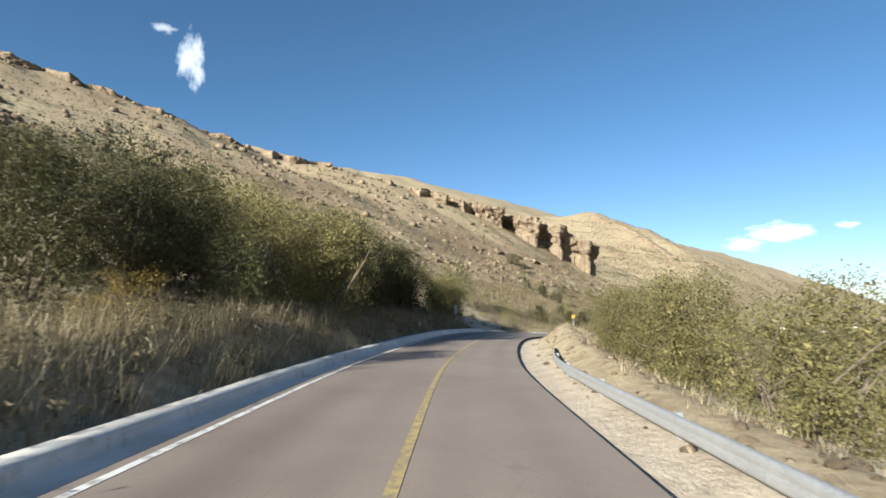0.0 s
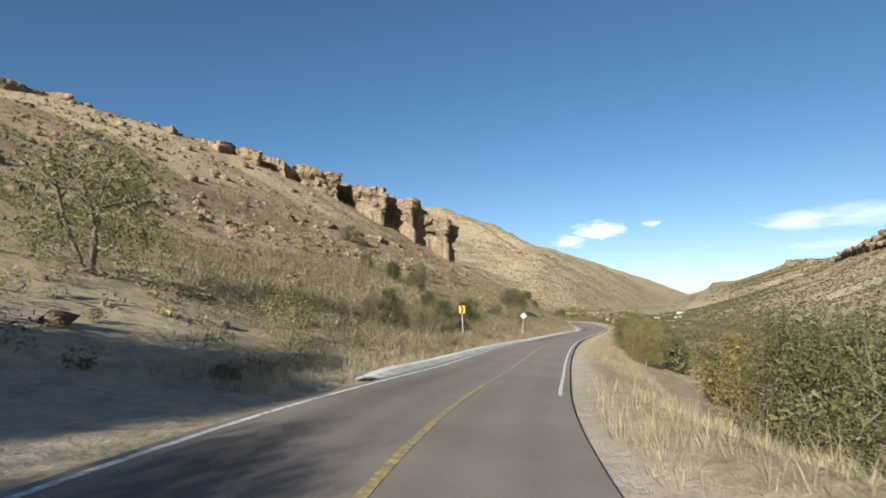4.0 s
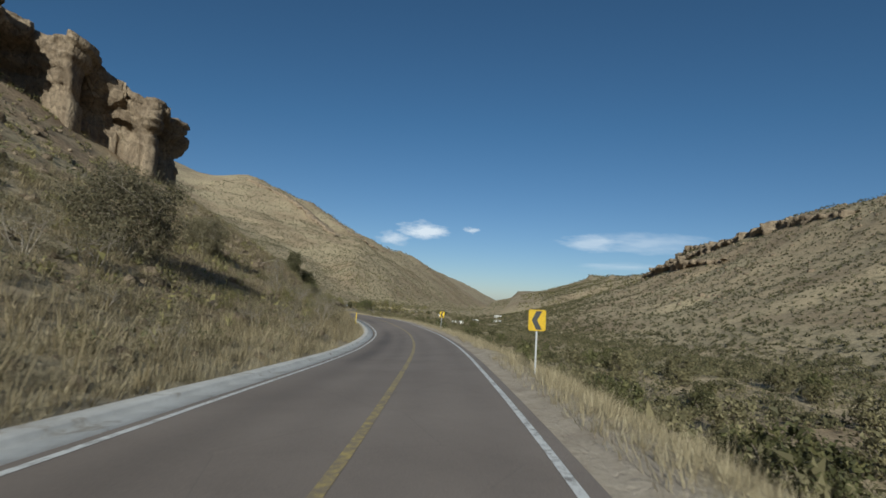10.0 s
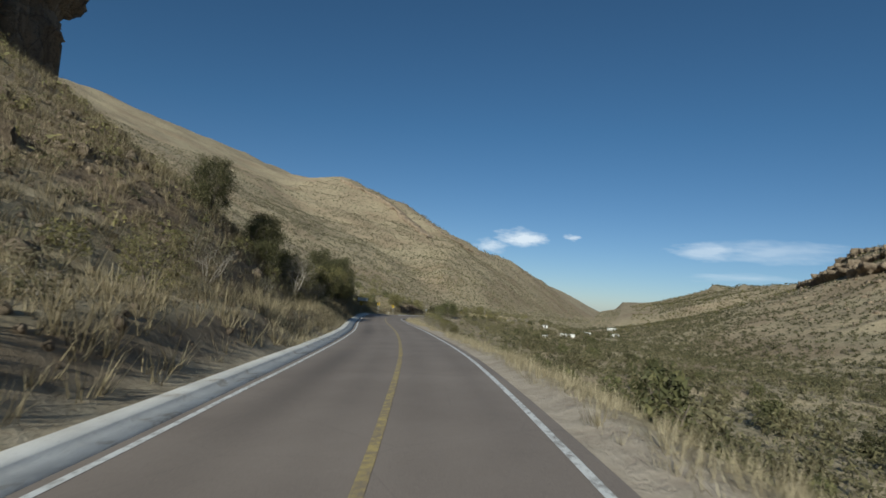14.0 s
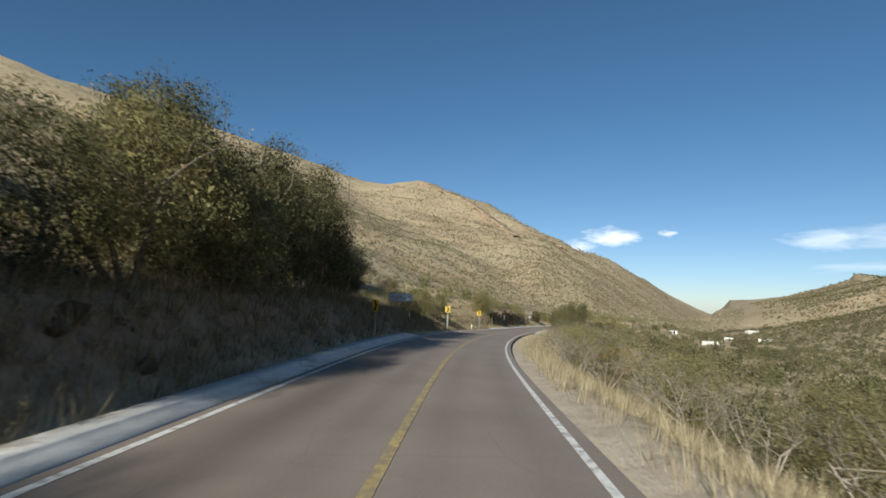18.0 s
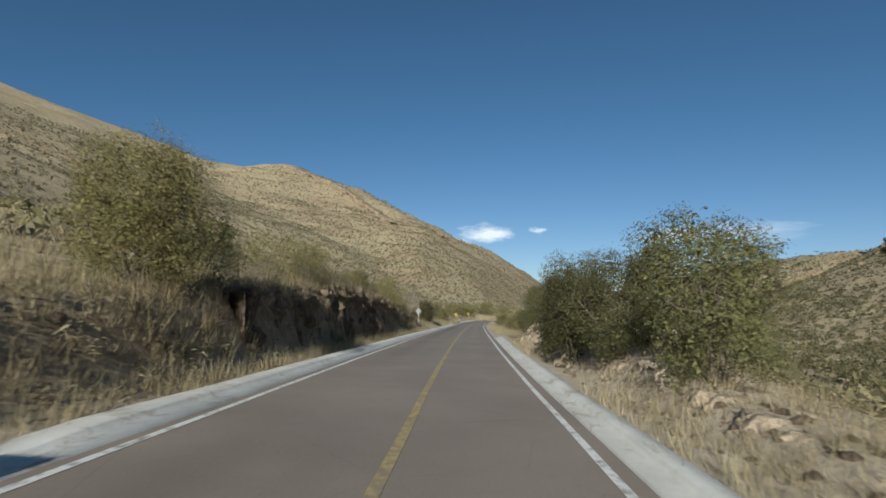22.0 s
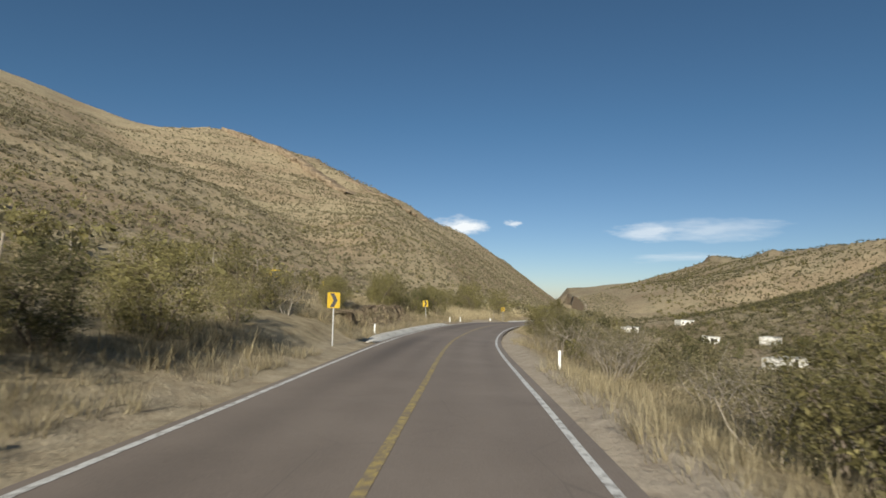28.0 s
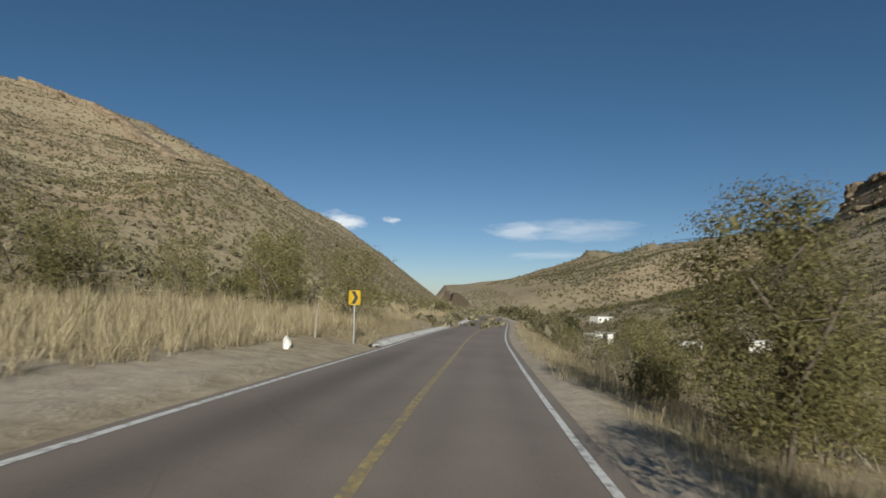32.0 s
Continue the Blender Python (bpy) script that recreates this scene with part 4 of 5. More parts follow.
strewn("hillside_scrub", "dark dusty bushes on the slope above the road", "scrub", DUSKY, field(750, 60, 320, 6.5, 40), 1.05, 0.055, 70, 45, 0.75, 0.4)
strewn("roadside_thicket", "low dry brush at the foot of the bank", "scrub", BRUSH, field(520, 282, 436, 4.9, 7.2), 0.5, 0.045, 60, 43, 0.7, 0.25)
strewn("roadside_thicket", "grey-green brush above the road cutting", "scrub", OLIVE, field(420, 350, 480, 7, 20, patchy), 1.0, 0.05, 80, 37, 0.7, 0.3)
strewn("roadside_thicket", "grey-green brush below the road", "scrub", BRUSH, field(560, 240, 620, -14, -6.5, patchy), 1.0, 0.045, 90, 38, 0.7, 0.25)
strewn("hillside_scrub", "low grey-green scrub dotted over the slopes", "scrub", HILL_SCRUB, field(20000, 380, 1000, 14, 300), 0.95, 0.2, 11, 22)
strewn("hillside_scrub", "olive bushes scattered over the foot of the hill", "scrub", OLIVE, field(1500, 420, 780, 13, 120, patchy), 1.9, 0.2, 18, 32)
strewn("hillside_scrub", "dark bushes on the rocky upper slope", "scrub", DUSKY, field(3000, 0, 260, 34, 240), 1.3, 0.13, 18, 31)
strewn("hillside_scrub", "sparse dark scrub on the far slopes", "scrub", HILL_SCRUB, field(15000, 600, 1300, -40, 440), 1.3, 0.32, 8, 23)
strewn("valley_scrub", "dense olive-green scrub on the valley floor", "scrub", VALLEY, field(9500, 60, 760, -135, -12, open_ground), 1.7, 0.14, 36, 24)
strewn("valley_scrub", "dark green scrub along the valley floor", "scrub", DUSKY, field(2600, 60, 900, -150, -24, open_ground), 2.5, 0.2, 38, 25)
strewn("valley_scrub", "grey-green scrub on the slopes across the valley", "scrub", DUSKY, field(28000, 150, 1300, -420, -95), 1.4, 0.26, 10, 26)
strewn("valley_scrub", "dark scrub far down the valley", "scrub", OLIVE, field(2500, 700, 1700, -330, -60), 2.4, 0.45, 16, 27)


def grass(name, label, pts, height, blades, seed, mat=STRAW, thin=1.0):
    rng = np.random.default_rng(seed)
    a, b = pts
    n = len(a)
    x, y = place(a, b)
    z = ground(a, b)
    c = np.repeat(np.stack([x, y, z], -1), blades, 0)
    m = n * blades
    w = rng.random(m) * 6.283
    h = (np.repeat(height * (0.45 + 0.9 * rng.random(n)), blades) * (0.4 + 0.7 * rng.random(m)))[:, None]
    out = np.stack([np.cos(w), np.sin(w), np.zeros(m)], -1)
    side = np.stack([-np.sin(w), np.cos(w), np.zeros(m)], -1)
    root = c + out * (0.32 * rng.random((m, 1)) ** 0.7) - (0, 0, 0.05)
    lean = out * h * (0.05 + 0.9 * rng.random((m, 1))) + rng.normal(size=(m, 3)) * h * 0.2
    wd = thin * (0.004 + 0.005 * rng.random((m, 1)))
    v = np.stack([root - side * wd, root + side * wd, root + lean + np.array([0, 0, 1.0]) * h], 1)
    tagged(new(name, mesh_from(name, v.reshape(-1, 3), np.arange(m * 3).reshape(-1, 3), mat)), label, "grass", kind="stuff")


tufts = lambda a, b: fbm(a, b, 9, 3, 61) > -0.14
clear = lambda a, b: tufts(a, b) & (bell(a, 62, 9) < 0.5) & (bell(a, 563, 8) < 0.5)
grass("dry_grass", "tall dry straw-coloured grass on the roadside bank", field(15000, -8, 620, 4.5, 8, clear), 0.5, 20, 31, thin=1.1)
grass("dry_grass", "tall dry straw-coloured grass below the road", field(13000, 64, 620, -8, -3.45, tufts), 0.46, 19, 32, thin=1.0)
grass("dry_grass", "dry grass on the lower slopes", field(3500, 340, 600, 8.5, 40, clear), 0.5, 10, 33, thin=3)
grass("dry_grass", "shaggy grey-brown grass clumps on the steep slope", field(17000, 84, 350, 5.0, 34), 0.8, 15, 39, BROWN_GRASS, 2.4)
grass("dry_grass", "shaggy grey-green grass clumps above the road", field(4500, 350, 600, 5.6, 24, clear), 0.6, 14, 40, BROWN_GRASS, 2.4)
grass("dry_grass", "shaggy grey-green grass clumps below the road", field(3500, 300, 620, -12, -4.4), 0.5, 17, 41, BROWN_GRASS, 1.3)
grass("dry_grass", "tall dry grass on the shady bank", field(1300, -8, 54, 4.75, 8), 0.8, 22, 42, STRAW, 1.5)
grass("dry_grass", "shaggy brown grass on the shady bank", field(1900, 280, 436, 4.75, 8), 0.6, 17, 44, BROWN_GRASS, 1.8)
grass("dry_grass", "sparse dry grass on the dirt bank", field(500, 0, 64, -9, -5.2), 0.3, 12, 34)
grass("dry_grass", "tall pale grass on the open slope", field(4600, 548, 640, 7.0, 20), 0.95, 18, 35, thin=1.6)


def rosettes(n, lo, hi, u0, u1, size, seed, label):
    """Spiky rosettes of stiff pointed leaves."""
    rng = np.random.default_rng(seed)
    a, b = field(n, lo, hi, u0, u1, tufts)
    per = 34
    x, y = place(a, b)
    c = np.repeat(np.stack([x, y, ground(a, b) + 0.15], -1), per, 0)
    m = len(c)
    w, tilt = rng.random(m) * 6.283, 0.1 + 1.2 * rng.random(m)
    d = np.stack([np.cos(w) * np.cos(tilt), np.sin(w) * np.cos(tilt), np.sin(tilt)], -1)
    side = np.stack([-np.sin(w), np.cos(w), np.zeros(m)], -1) * 0.035
    h = (np.repeat(size * (0.6 + 0.8 * rng.random(len(a))), per) * (0.8 + 0.3 * rng.random(m)))[:, None]
    v = np.stack([c - side, c + side, c + d * h], 1).reshape(-1, 3)
    tagged(new("spiky_plants", mesh_from("spiky_plants", v, np.arange(m * 3).reshape(-1, 3), SOTOL)), label, "plants", kind="stuff")


SOTOL = leafy("yellow_green_spikes", (0.16, 0.15, 0.06), (0.34, 0.31, 0.14), (0.42, 0.36, 0.17), 0.15)
rosettes(260, 90, 300, 9, 60, 0.75, 71, "yellow-green spiky rosette plants on the rocky slope")
rosettes(120, 420, 600, 10, 40, 0.6, 72, "yellow-green spiky rosette plants on the dry slope")


# ---- rocks ----
def rock_mesh(seed, tall, fine=3):
    """A broken, many-faced rock about one metre wide."""
    rng = np.random.default_rng(seed)
    bm = bmesh.new()
    bmesh.ops.create_icosphere(bm, subdivisions=fine, radius=0.75)
    planes = [(Vector(rng.normal(size=3)).normalized(), 0.34 + 0.2 * rng.random()) for _ in range(13)]
    for v in bm.verts:
        for n, d in planes:
            over = v.co.dot(n) - d
            if over > 0:
                v.co -= n * over
        q = v.co * 3.1 + Vector((seed * 3.7, 0, 0))
        v.co += v.co.normalized() * 0.07 * noise.noise(q) + Vector((0, 0, 0.04)) * noise.noise(q * 2.3)
        v.co.z *= tall
    me = bpy.data.meshes.new("rock")
    bm.to_mesh(me)
    bm.free()
    me.materials.append(ROCK)
    return me


ROCKS = [rock_mesh(k, 1.0 + 0.35 * (k % 3)) for k in range(7)]


def cliff_wall(name, label, spine, tall, seed, cell=9.0, deep=4.5, d=0.7, rows=22, over=False, cave=1.0, slant=0.0, mat=ROCK, lean=0.25):
    """A broken rock face along a spine of (a, b, top): buttresses, clefts and overhangs."""
    pts = np.array([(a, b, float(ground(a, b)) + z if over else z) for a, b, z in spine], float)
    run = np.concatenate([[0], np.cumsum(np.hypot(np.diff(pts[:, 0]), np.diff(pts[:, 1])))])
    s = np.arange(0, run[-1], d)
    a, b, top = (hermite(s, run, pts[:, k]) for k in range(3))
    ta, tb = np.gradient(a, s), np.gradient(b, s)
    ln = np.hypot(ta, tb)
    na, nb = tb / ln, -ta / ln
    # the face runs in and out in unequal slants
    rng = random.Random(seed)
    knots, outs, at, way = [0.0], [0.0], 0.0, 1
    hollow = [0.0]
    while at < run[-1]:
        if slant:
            ln_ = cell * rng.uniform(0.3, 0.6) if way > 0 else -outs[-1] / slant * rng.uniform(0.3, 0.42) if outs[-1] < 0 else outs[-1] / slant * rng.uniform(0.3, 0.42)
            outs.append(max(0.3, outs[-1] + ln_ * slant) if way > 0 else 0.0)
        else:
            ln_ = cell * rng.uniform(0.25, 0.75)
            outs.append(max(-deep, min(deep, outs[-1] + way * ln_ * rng.uniform(0.7, 1.2))))
        at += ln_
        hollow.append(1.0 if way < 0 else 0.0)
        knots.append(at)
        way = -way
    pit = np.interp(s, knots, hollow) ** 1.5 if slant else 0.0
    zig = np.interp(s, knots, outs)
    zig = zig - np.convolve(np.pad(zig, 20, mode="edge"), np.ones(41) / 41, "same")[20:-20]
    size = min(1.0, tall / 8)
    warp = s + 2.0 * size * fbm(s, s * 0, 14, 3, seed)
    big = lattice(np.floor(warp / cell).astype(np.int64), np.zeros(len(s), np.int64), seed)
    small = lattice(np.floor(warp / (cell * 0.22)).astype(np.int64), np.ones(len(s), np.int64), seed)
    high = tall * (0.8 + 0.3 * big) * (0.9 + 0.2 * small) * step(0, 6 * size, s) * (0.4 + 0.6 * step(0, 6 * size, run[-1] - s))
    rise = (big - 0.5) * tall * (0.05 if slant else 0.12) + (small - 0.5) * tall * 0.09 + tall * 0.16 * fbm(s, s * 0 + 3, 5, 3, seed + 9)
    v = []
    for k in range(rows):
        h = k / (rows - 5)
        if h <= 1:
            layer = np.floor(h * 6 + 3 * small).astype(np.int64)
            o = zig + size * 1.2 * (small - 0.5) + size * 2.0 * (lattice(np.floor(warp / (cell * 0.15)).astype(np.int64), layer, seed + 2) - 0.5)
            o = o - cave * size * (7.0 * step(-0.08, 0.12, fbm(s, s * 0 + 7, 20 * size, 2, seed + 12)) * (0.25 if slant else 1.0) * np.exp(-((h - 0.3) / 0.26) ** 2) + 1.6 * (small > 0.5) * np.exp(-((h - 0.6) / 0.1) ** 2))
            o = o - pit * 7.5 * np.exp(-((h - 0.35) / 0.3) ** 2) + (0.9 if slant else 0.0) * (lattice(np.floor(warp / 1.3 + 0.6 * fbm(s, np.full(len(s), h * tall), 4, 2, seed + 31)).astype(np.int64), np.floor(h * 4 + 2 * big).astype(np.int64), seed + 30) - 0.5)
            o = o + cave * tall * 0.2 * np.sin(h * 2.4) * (0.4 + big) - (1 - cave) * lean * tall * h + size * 0.8 * fbm(s / size, np.full(len(s), h * tall / size), 1.7, 3, seed + 4) + 0.3 * size
            z = top + rise - high * (1 - h) - (8 * size if k == 0 else 0)
        else:
            o = o - 3.2 * size
            z = z - 0.3 * size * (k - rows + 5) + 0.5 * size * fbm(s, s * 0 + k, 3, 2, seed + 6)
        aa, bb = a + na * o, b + nb * o
        x, y = place(aa, bb)
        v.append(np.stack([x, y, z], -1))
    v = np.stack(v, 1)
    ob = thing(name, label, "cliff", Matrix.Translation(Vector(v[0, 0])))
    cuts = [0] + [i for i in range(1, len(s)) if np.floor(warp[i] / cell) != np.floor(warp[i - 1] / cell)] + [len(s) - 1]
    for i, j in zip(cuts[:-1], cuts[1:]):
        if j - i < 1:
            continue
        q = v[i:j + 1]
        r = new("buttress", mesh_from("buttress", (q - v[0, 0]).reshape(-1, 3), grid_faces(*q.shape[:2]), mat))
        r.parent = ob
    return ob


cliff_wall("rock_cliff", "rugged tan rock cliff with dark overhangs on the spur",
           [(188, 149, 56.5), (199, 138, 54.5), (209, 128, 52.5), (215, 115, 50), (227, 110, 48), (232, 98, 45.5), (244, 93, 43), (249, 83, 40.5), (259, 79, 38.5), (263, 70, 36), (270, 66, 33), (270.5, 60.5, 30), (276.6, 57.6, 28.2), (281.5, 60, 27.5), (282, 71, 28), (274, 86, 32)], 11.5, 3, 24.0, 5.0, 0.34, 38, slant=0.45)
cliff_wall("rock_ledge", "low brown rock ledge across the dry slope", [(110, 72, 0.3), (135, 62, 0.6), (158, 57, 0.5), (182, 49, 0.6), (205, 43, 0.2)], 2.4, 21, 6, 1.2, 0.5, 14, True, 0.6)
cliff_wall("rock_ledge", "low brown rock ledge below the cliff", [(176, 84, 0.3), (196, 75, 0.9), (214, 64, 0.7), (232, 55, 0.8), (246, 47, 0.2)], 3.0, 22, 7, 1.5, 0.5, 14, True, 0.6)
cliff_wall("rock_ledge", "low brown rock ledge above the road", [(196, 36, 0.2), (214, 33, 0.6), (236, 31, 0.6), (255, 31, 0.2)], 1.8, 23, 5, 1.0, 0.4, 12, True, 0.5)
cliff_wall("rock_cliff", "broken low tan rock band along the hill crest", [(90, 228, 1), (120, 206, 1), (150, 183, 0.5), (170, 166, 1), (186, 150, 2)], 5.5, 5, 14, 2.5, 0.7, 14, True)
cliff_wall("rock_cliff", "flat-topped grey rock rim across the valley", [(862, -452, 3), (871, -424, 4), (862, -404, 5), (838, -394, 4), (790, -382, 4), (720, -366, 3), (640, -350, 2)], 16, 6, 20, 5, 1.2, 18, True)
cliff_wall("rock_cliff", "low tan rock rim near the hill top", [(1085, 118, -2), (1040, 85, 0), (1000, 55, 1), (978, 36, 1), (1000, 10, 1), (1060, -5, 1)], 6, 7, 12, 4, 1.3, 12, True)
cliff_wall("rock_cliff", "tan rock ledge across the hill below the top", [(950, 72, 2), (1000, 105, 5), (1060, 150, 6), (1120, 205, 5), (1150, 250, 3)][::-1], 10, 9, 14, 5, 1.2, 14, True)
cliff_wall("rock_cliff", "small dark crags on the grassy hillside", [(538, 287, 0), (552, 276, 4), (566, 265, 7), (580, 256, 8), (594, 247, 7), (608, 238, 5), (624, 229, 0)], 15, 8, 14, 5, 0.8, 18, True)
cliff_wall("rock_cliff", "brown rocky outcrops on the slope across the valley", [(760, -300, 3), (700, -278, 7), (660, -266, 8), (610, -258, 7), (560, -264, 3)], 11, 12, 12, 5, 1.2, 12, True)


cliff_wall("rock_cliff", "brown stony ledges on the upper slope across the valley", [(815, -352, 3), (760, -330, 7), (700, -318, 8), (640, -312, 6), (560, -314, 7), (480, -305, 3)], 11, 14, 15, 6, 1.2, 12, True)
cliff_wall("road_cutting", "low dark broken rock cutting beside the kerb",
           [(a, float(beside(a, 6.0)), float(ground(a, beside(a, 7.4))) - 0.3) for a in (384, 392, 400, 408, 416, 424, 434)], 3.0, 15, 1.6, 0.35, 0.12, 24, cave=0.1)


cliff_wall("road_cutting", "low broken rock face of the roadside mound",
           [(a, float(beside(a, -4.3)), float(ground(a, beside(a, -6.1))) - 0.12 - 0.3 * max(0, a - 406)) for a in (411, 409, 406, 400, 394, 388, 380, 374)], 1.5, 17, 1.7, 0.05, 0.08, 20, cave=0.05, mat=EARTH, lean=1.0)


cliff_wall("road_cutting", "low bank of broken grey-brown rock above the kerb",
           [(a, float(beside(a, 6.0)), float(ground(a, beside(a, 7.4))) + 0.15 - 0.5 * max(0, a - 530)) for a in (512, 516, 520, 525, 530, 532.5)], 1.2, 19, 1.4, 0.12, 0.09, 20, cave=0.08, lean=0.7)


def strewn_rocks(n, lo, hi, u0, u1, size, seed, label):
    rng = random.Random(seed)
    vs, fs, at = [], [], 0
    base = [(np.array([v.co for v in me.vertices]), np.array([tuple(p.vertices) for p in me.polygons])) for me in SMALL]
    for _ in range(n):
        a, u = rng.uniform(lo, hi), u0 + (u1 - u0) * rng.random()
        b = float(beside(a, u))
        v, f = rng.choice(base)
        s = size * (0.4 + 1.4 * rng.random() ** 2)
        w = rng.random() * 6.28
        rot = np.array([[math.cos(w), -math.sin(w), 0], [math.sin(w), math.cos(w), 0], [0, 0, 0.8]])
        x, y = place(a, b)
        vs.append(v @ rot.T * s + (x, y, float(ground(a, b))))
        fs.append(f + at)
        at += len(v)
    tagged(new("stones", mesh_from("stones", np.concatenate(vs), np.concatenate(fs), ROCK)), label, "stones", kind="stuff")


SMALL = [rock_mesh(k + 20, 0.9, 1) for k in range(4)]
strewn_rocks(1300, 60, 300, 7, 60, 0.75, 5, "brown stones scattered over the slope")
strewn_rocks(3400, 105, 300, 5.4, 26, 0.3, 15, "brown rubble stones on the roadside slope")
strewn_rocks(900, 10, 200, 36, 130, 1.2, 16, "brown boulders strewn over the rocky slope")
strewn_rocks(700, 430, 870, -370, -170, 2.4, 17, "brown boulders on the slope across the valley")
strewn_rocks(330, 360, 450, 4.9, 7.5, 0.22, 6, "broken stones in the road cutting")
strewn_rocks(800, 370, 416, -6.6, -4.1, 0.15, 7, "broken stones in the road cutting")
strewn_rocks(900, 513, 534, 5.6, 7.8, 0.2, 9, "rubble stones heaped on the low roadside bank")
strewn_rocks(420, 30, 240, 80, 215, 2.0, 10, "brown boulders on the rocky hill crest")
strewn_rocks(420, 0, 62, -7.5, -3.6, 0.17, 8, "pale stones on the dirt bank")


# ---- signs and posts ----
def facing(a, b, extra=0.0, lift=0.0):
    """On the ground, its face turned back along the road."""
    x, y = place(a, b)
    way = -math.degrees(AXIS) + math.degrees(math.atan(float(road_slope(a)))) + extra
    return pose(x, y, float(ground(a, b)) + lift, 0, 0, way)


def chevron_sign(a, b, right, height=2.3, w=0.56, h=0.68, turn=0.0, lean=0.0, label=""):
    ob = thing("chevron_sign", label or "yellow curve sign with a black chevron on a steel post", "road sign", facing(a, b, turn) @ pose(0, 0, 0, 0, lean, 0), "curve signs")
    part("post", box_bm((0.055, 0.055, height + 0.35), (0, 0.045, height / 2 - 0.18), 0.006), STEEL, ob)
    z = height - h / 2
    r = 0.04
    o = [(-w / 2 + r, z - h / 2), (w / 2 - r, z - h / 2), (w / 2, z - h / 2 + r), (w / 2, z + h / 2 - r), (w / 2 - r, z + h / 2), (-w / 2 + r, z + h / 2), (-w / 2, z + h / 2 - r), (-w / 2, z - h / 2 + r)]
    part("panel", plate_bm(o, -0.012), YELLOW, ob, "yellow sheet-metal panel")
    k = 1 if right else -1
    t, q = w * 0.3, h * 0.44
    pts = [(-t * 0.95, q), (0.05 * w, q), (t * 1.05, 0), (0.05 * w, -q), (-t * 0.95, -q), (0.0, 0)]
    bm = bmesh.new()
    vs = [bm.verts.new((k * x, -0.005, z + y)) for x, y in pts]
    for f in ((0, 1, 2, 5), (5, 2, 3, 4)):
        bm.faces.new([vs[i] for i in f])
    geo = bmesh.ops.extrude_face_region(bm, geom=bm.faces[:])
    bmesh.ops.translate(bm, vec=(0, 0.004, 0), verts=[e for e in geo["geom"] if isinstance(e, bmesh.types.BMVert)])
    bmesh.ops.recalc_face_normals(bm, faces=bm.faces)
    part("chevron", bm, BLACK, ob, "black chevron")
    return ob


chevron_sign(105.5, float(beside(105.5, 6.9)), True, 2.9)
chevron_sign(170, float(beside(170, -4.2)), False, 2.0)
chevron_sign(216.5, float(beside(216.5, -4.4)), False, 2.05, lean=3)
chevron_sign(318.5, float(beside(318.5, 4.75)), True, 2.1, turn=-42)
chevron_sign(347, float(beside(347, 4.7)), True, 2.5, label="yellow curve sign with a black chevron in front of bushes")
chevron_sign(366.5, float(beside(366.5, 4.6)), True, 2.5, turn=-12, lean=-4, label="tilted yellow curve sign with a black chevron")
chevron_sign(503.4, float(beside(503.4, 4.8)), True, 2.3)
chevron_sign(536, float(beside(536, 5.8)), True, 2.1, lean=-3)
chevron_sign(579, float(beside(579, 4.95)), True, 2.5)



def marker_post(a, b, high=0.6, mat=WHITE, label="short white concrete marker post at the road edge", w=0.09):
    bm = box_bm((w, w * 0.8, high + 0.2), (0, 0, high / 2 - 0.1), 0.02)
    me = bpy.data.meshes.new("marker_post")
    bm.to_mesh(me)
    bm.free()
    me.materials.append(mat)
    ob = new("marker_post", me)
    ob.matrix_basis = facing(a, b)
    tagged(ob, label, "post", "marker posts")


# steel guard rail whose end is turned down into the bank
def guard_rail(lo, hi, u, label):
    al = np.arange(lo, hi + 0.1, 0.5)
    bb = beside(al, np.full(len(al), u) - 0.9 * step(hi - 14, hi, al))
    x, y = place(al, bb)
    zz = np.maximum(road_z(al) - 0.05, 0 * al - 99) + 0.6 - 0.32 * step(-30, 4, al) - 0.4 * step(hi - 6, hi, al)
    prof = [(0.0, -0.155), (0.045, -0.12), (0.075, -0.075), (0.03, -0.02), (0.03, 0.02), (0.075, 0.075), (0.045, 0.12), (0.0, 0.155)]
    ob = thing("guard_rail", label, "guard rail", Matrix.Translation((x[0], y[0], zz[0])))
    v = np.stack([np.stack([x - CA * p - x[0], y + SA * p - y[0], zz + q - zz[0]], -1) for p, q in prof], 1)
    me = mesh_from("rail", v.reshape(-1, 3), grid_faces(*v.shape[:2]), STEEL, True)
    rail = part("rail", me, None, ob, "long galvanised corrugated rail")
    mod = rail.modifiers.new("thick", "SOLIDIFY")
    mod.thickness = 0.006
    for i in range(2, len(al) - 16, 8):
        part("post", box_bm((0.11, 0.07, 1.15), (x[i] - x[0] + 0.1, y[i] - y[0], zz[i] - zz[0] - 0.42), 0.006), STEEL, ob)


guard_rail(-60, 30, -3.85, "galvanised steel guard rail on the dirt shoulder")

# diamond sign without its face
ob = thing("diamond_sign", "pale blank diamond sign on a steel post", "road sign", facing(130.2, float(beside(130.2, 5.9))) @ pose(0, 0, 0, 0, 7, 0))
part("post", box_bm((0.055, 0.055, 3.3), (0, 0.045, 1.35), 0.006), STEEL, ob)
part("panel", plate_bm([(0, 2.15), (0.45, 2.6), (0, 3.05), (-0.45, 2.6)], -0.012), GREY_SIGN, ob, "weathered pale panel")
for turn in (radians(45), radians(-45)):
    part("brace", box_bm((0.6, 0.012, 0.035), (0, -0.008, 2.6), 0, (0, turn, 0)), STEEL, ob, "flat steel brace")

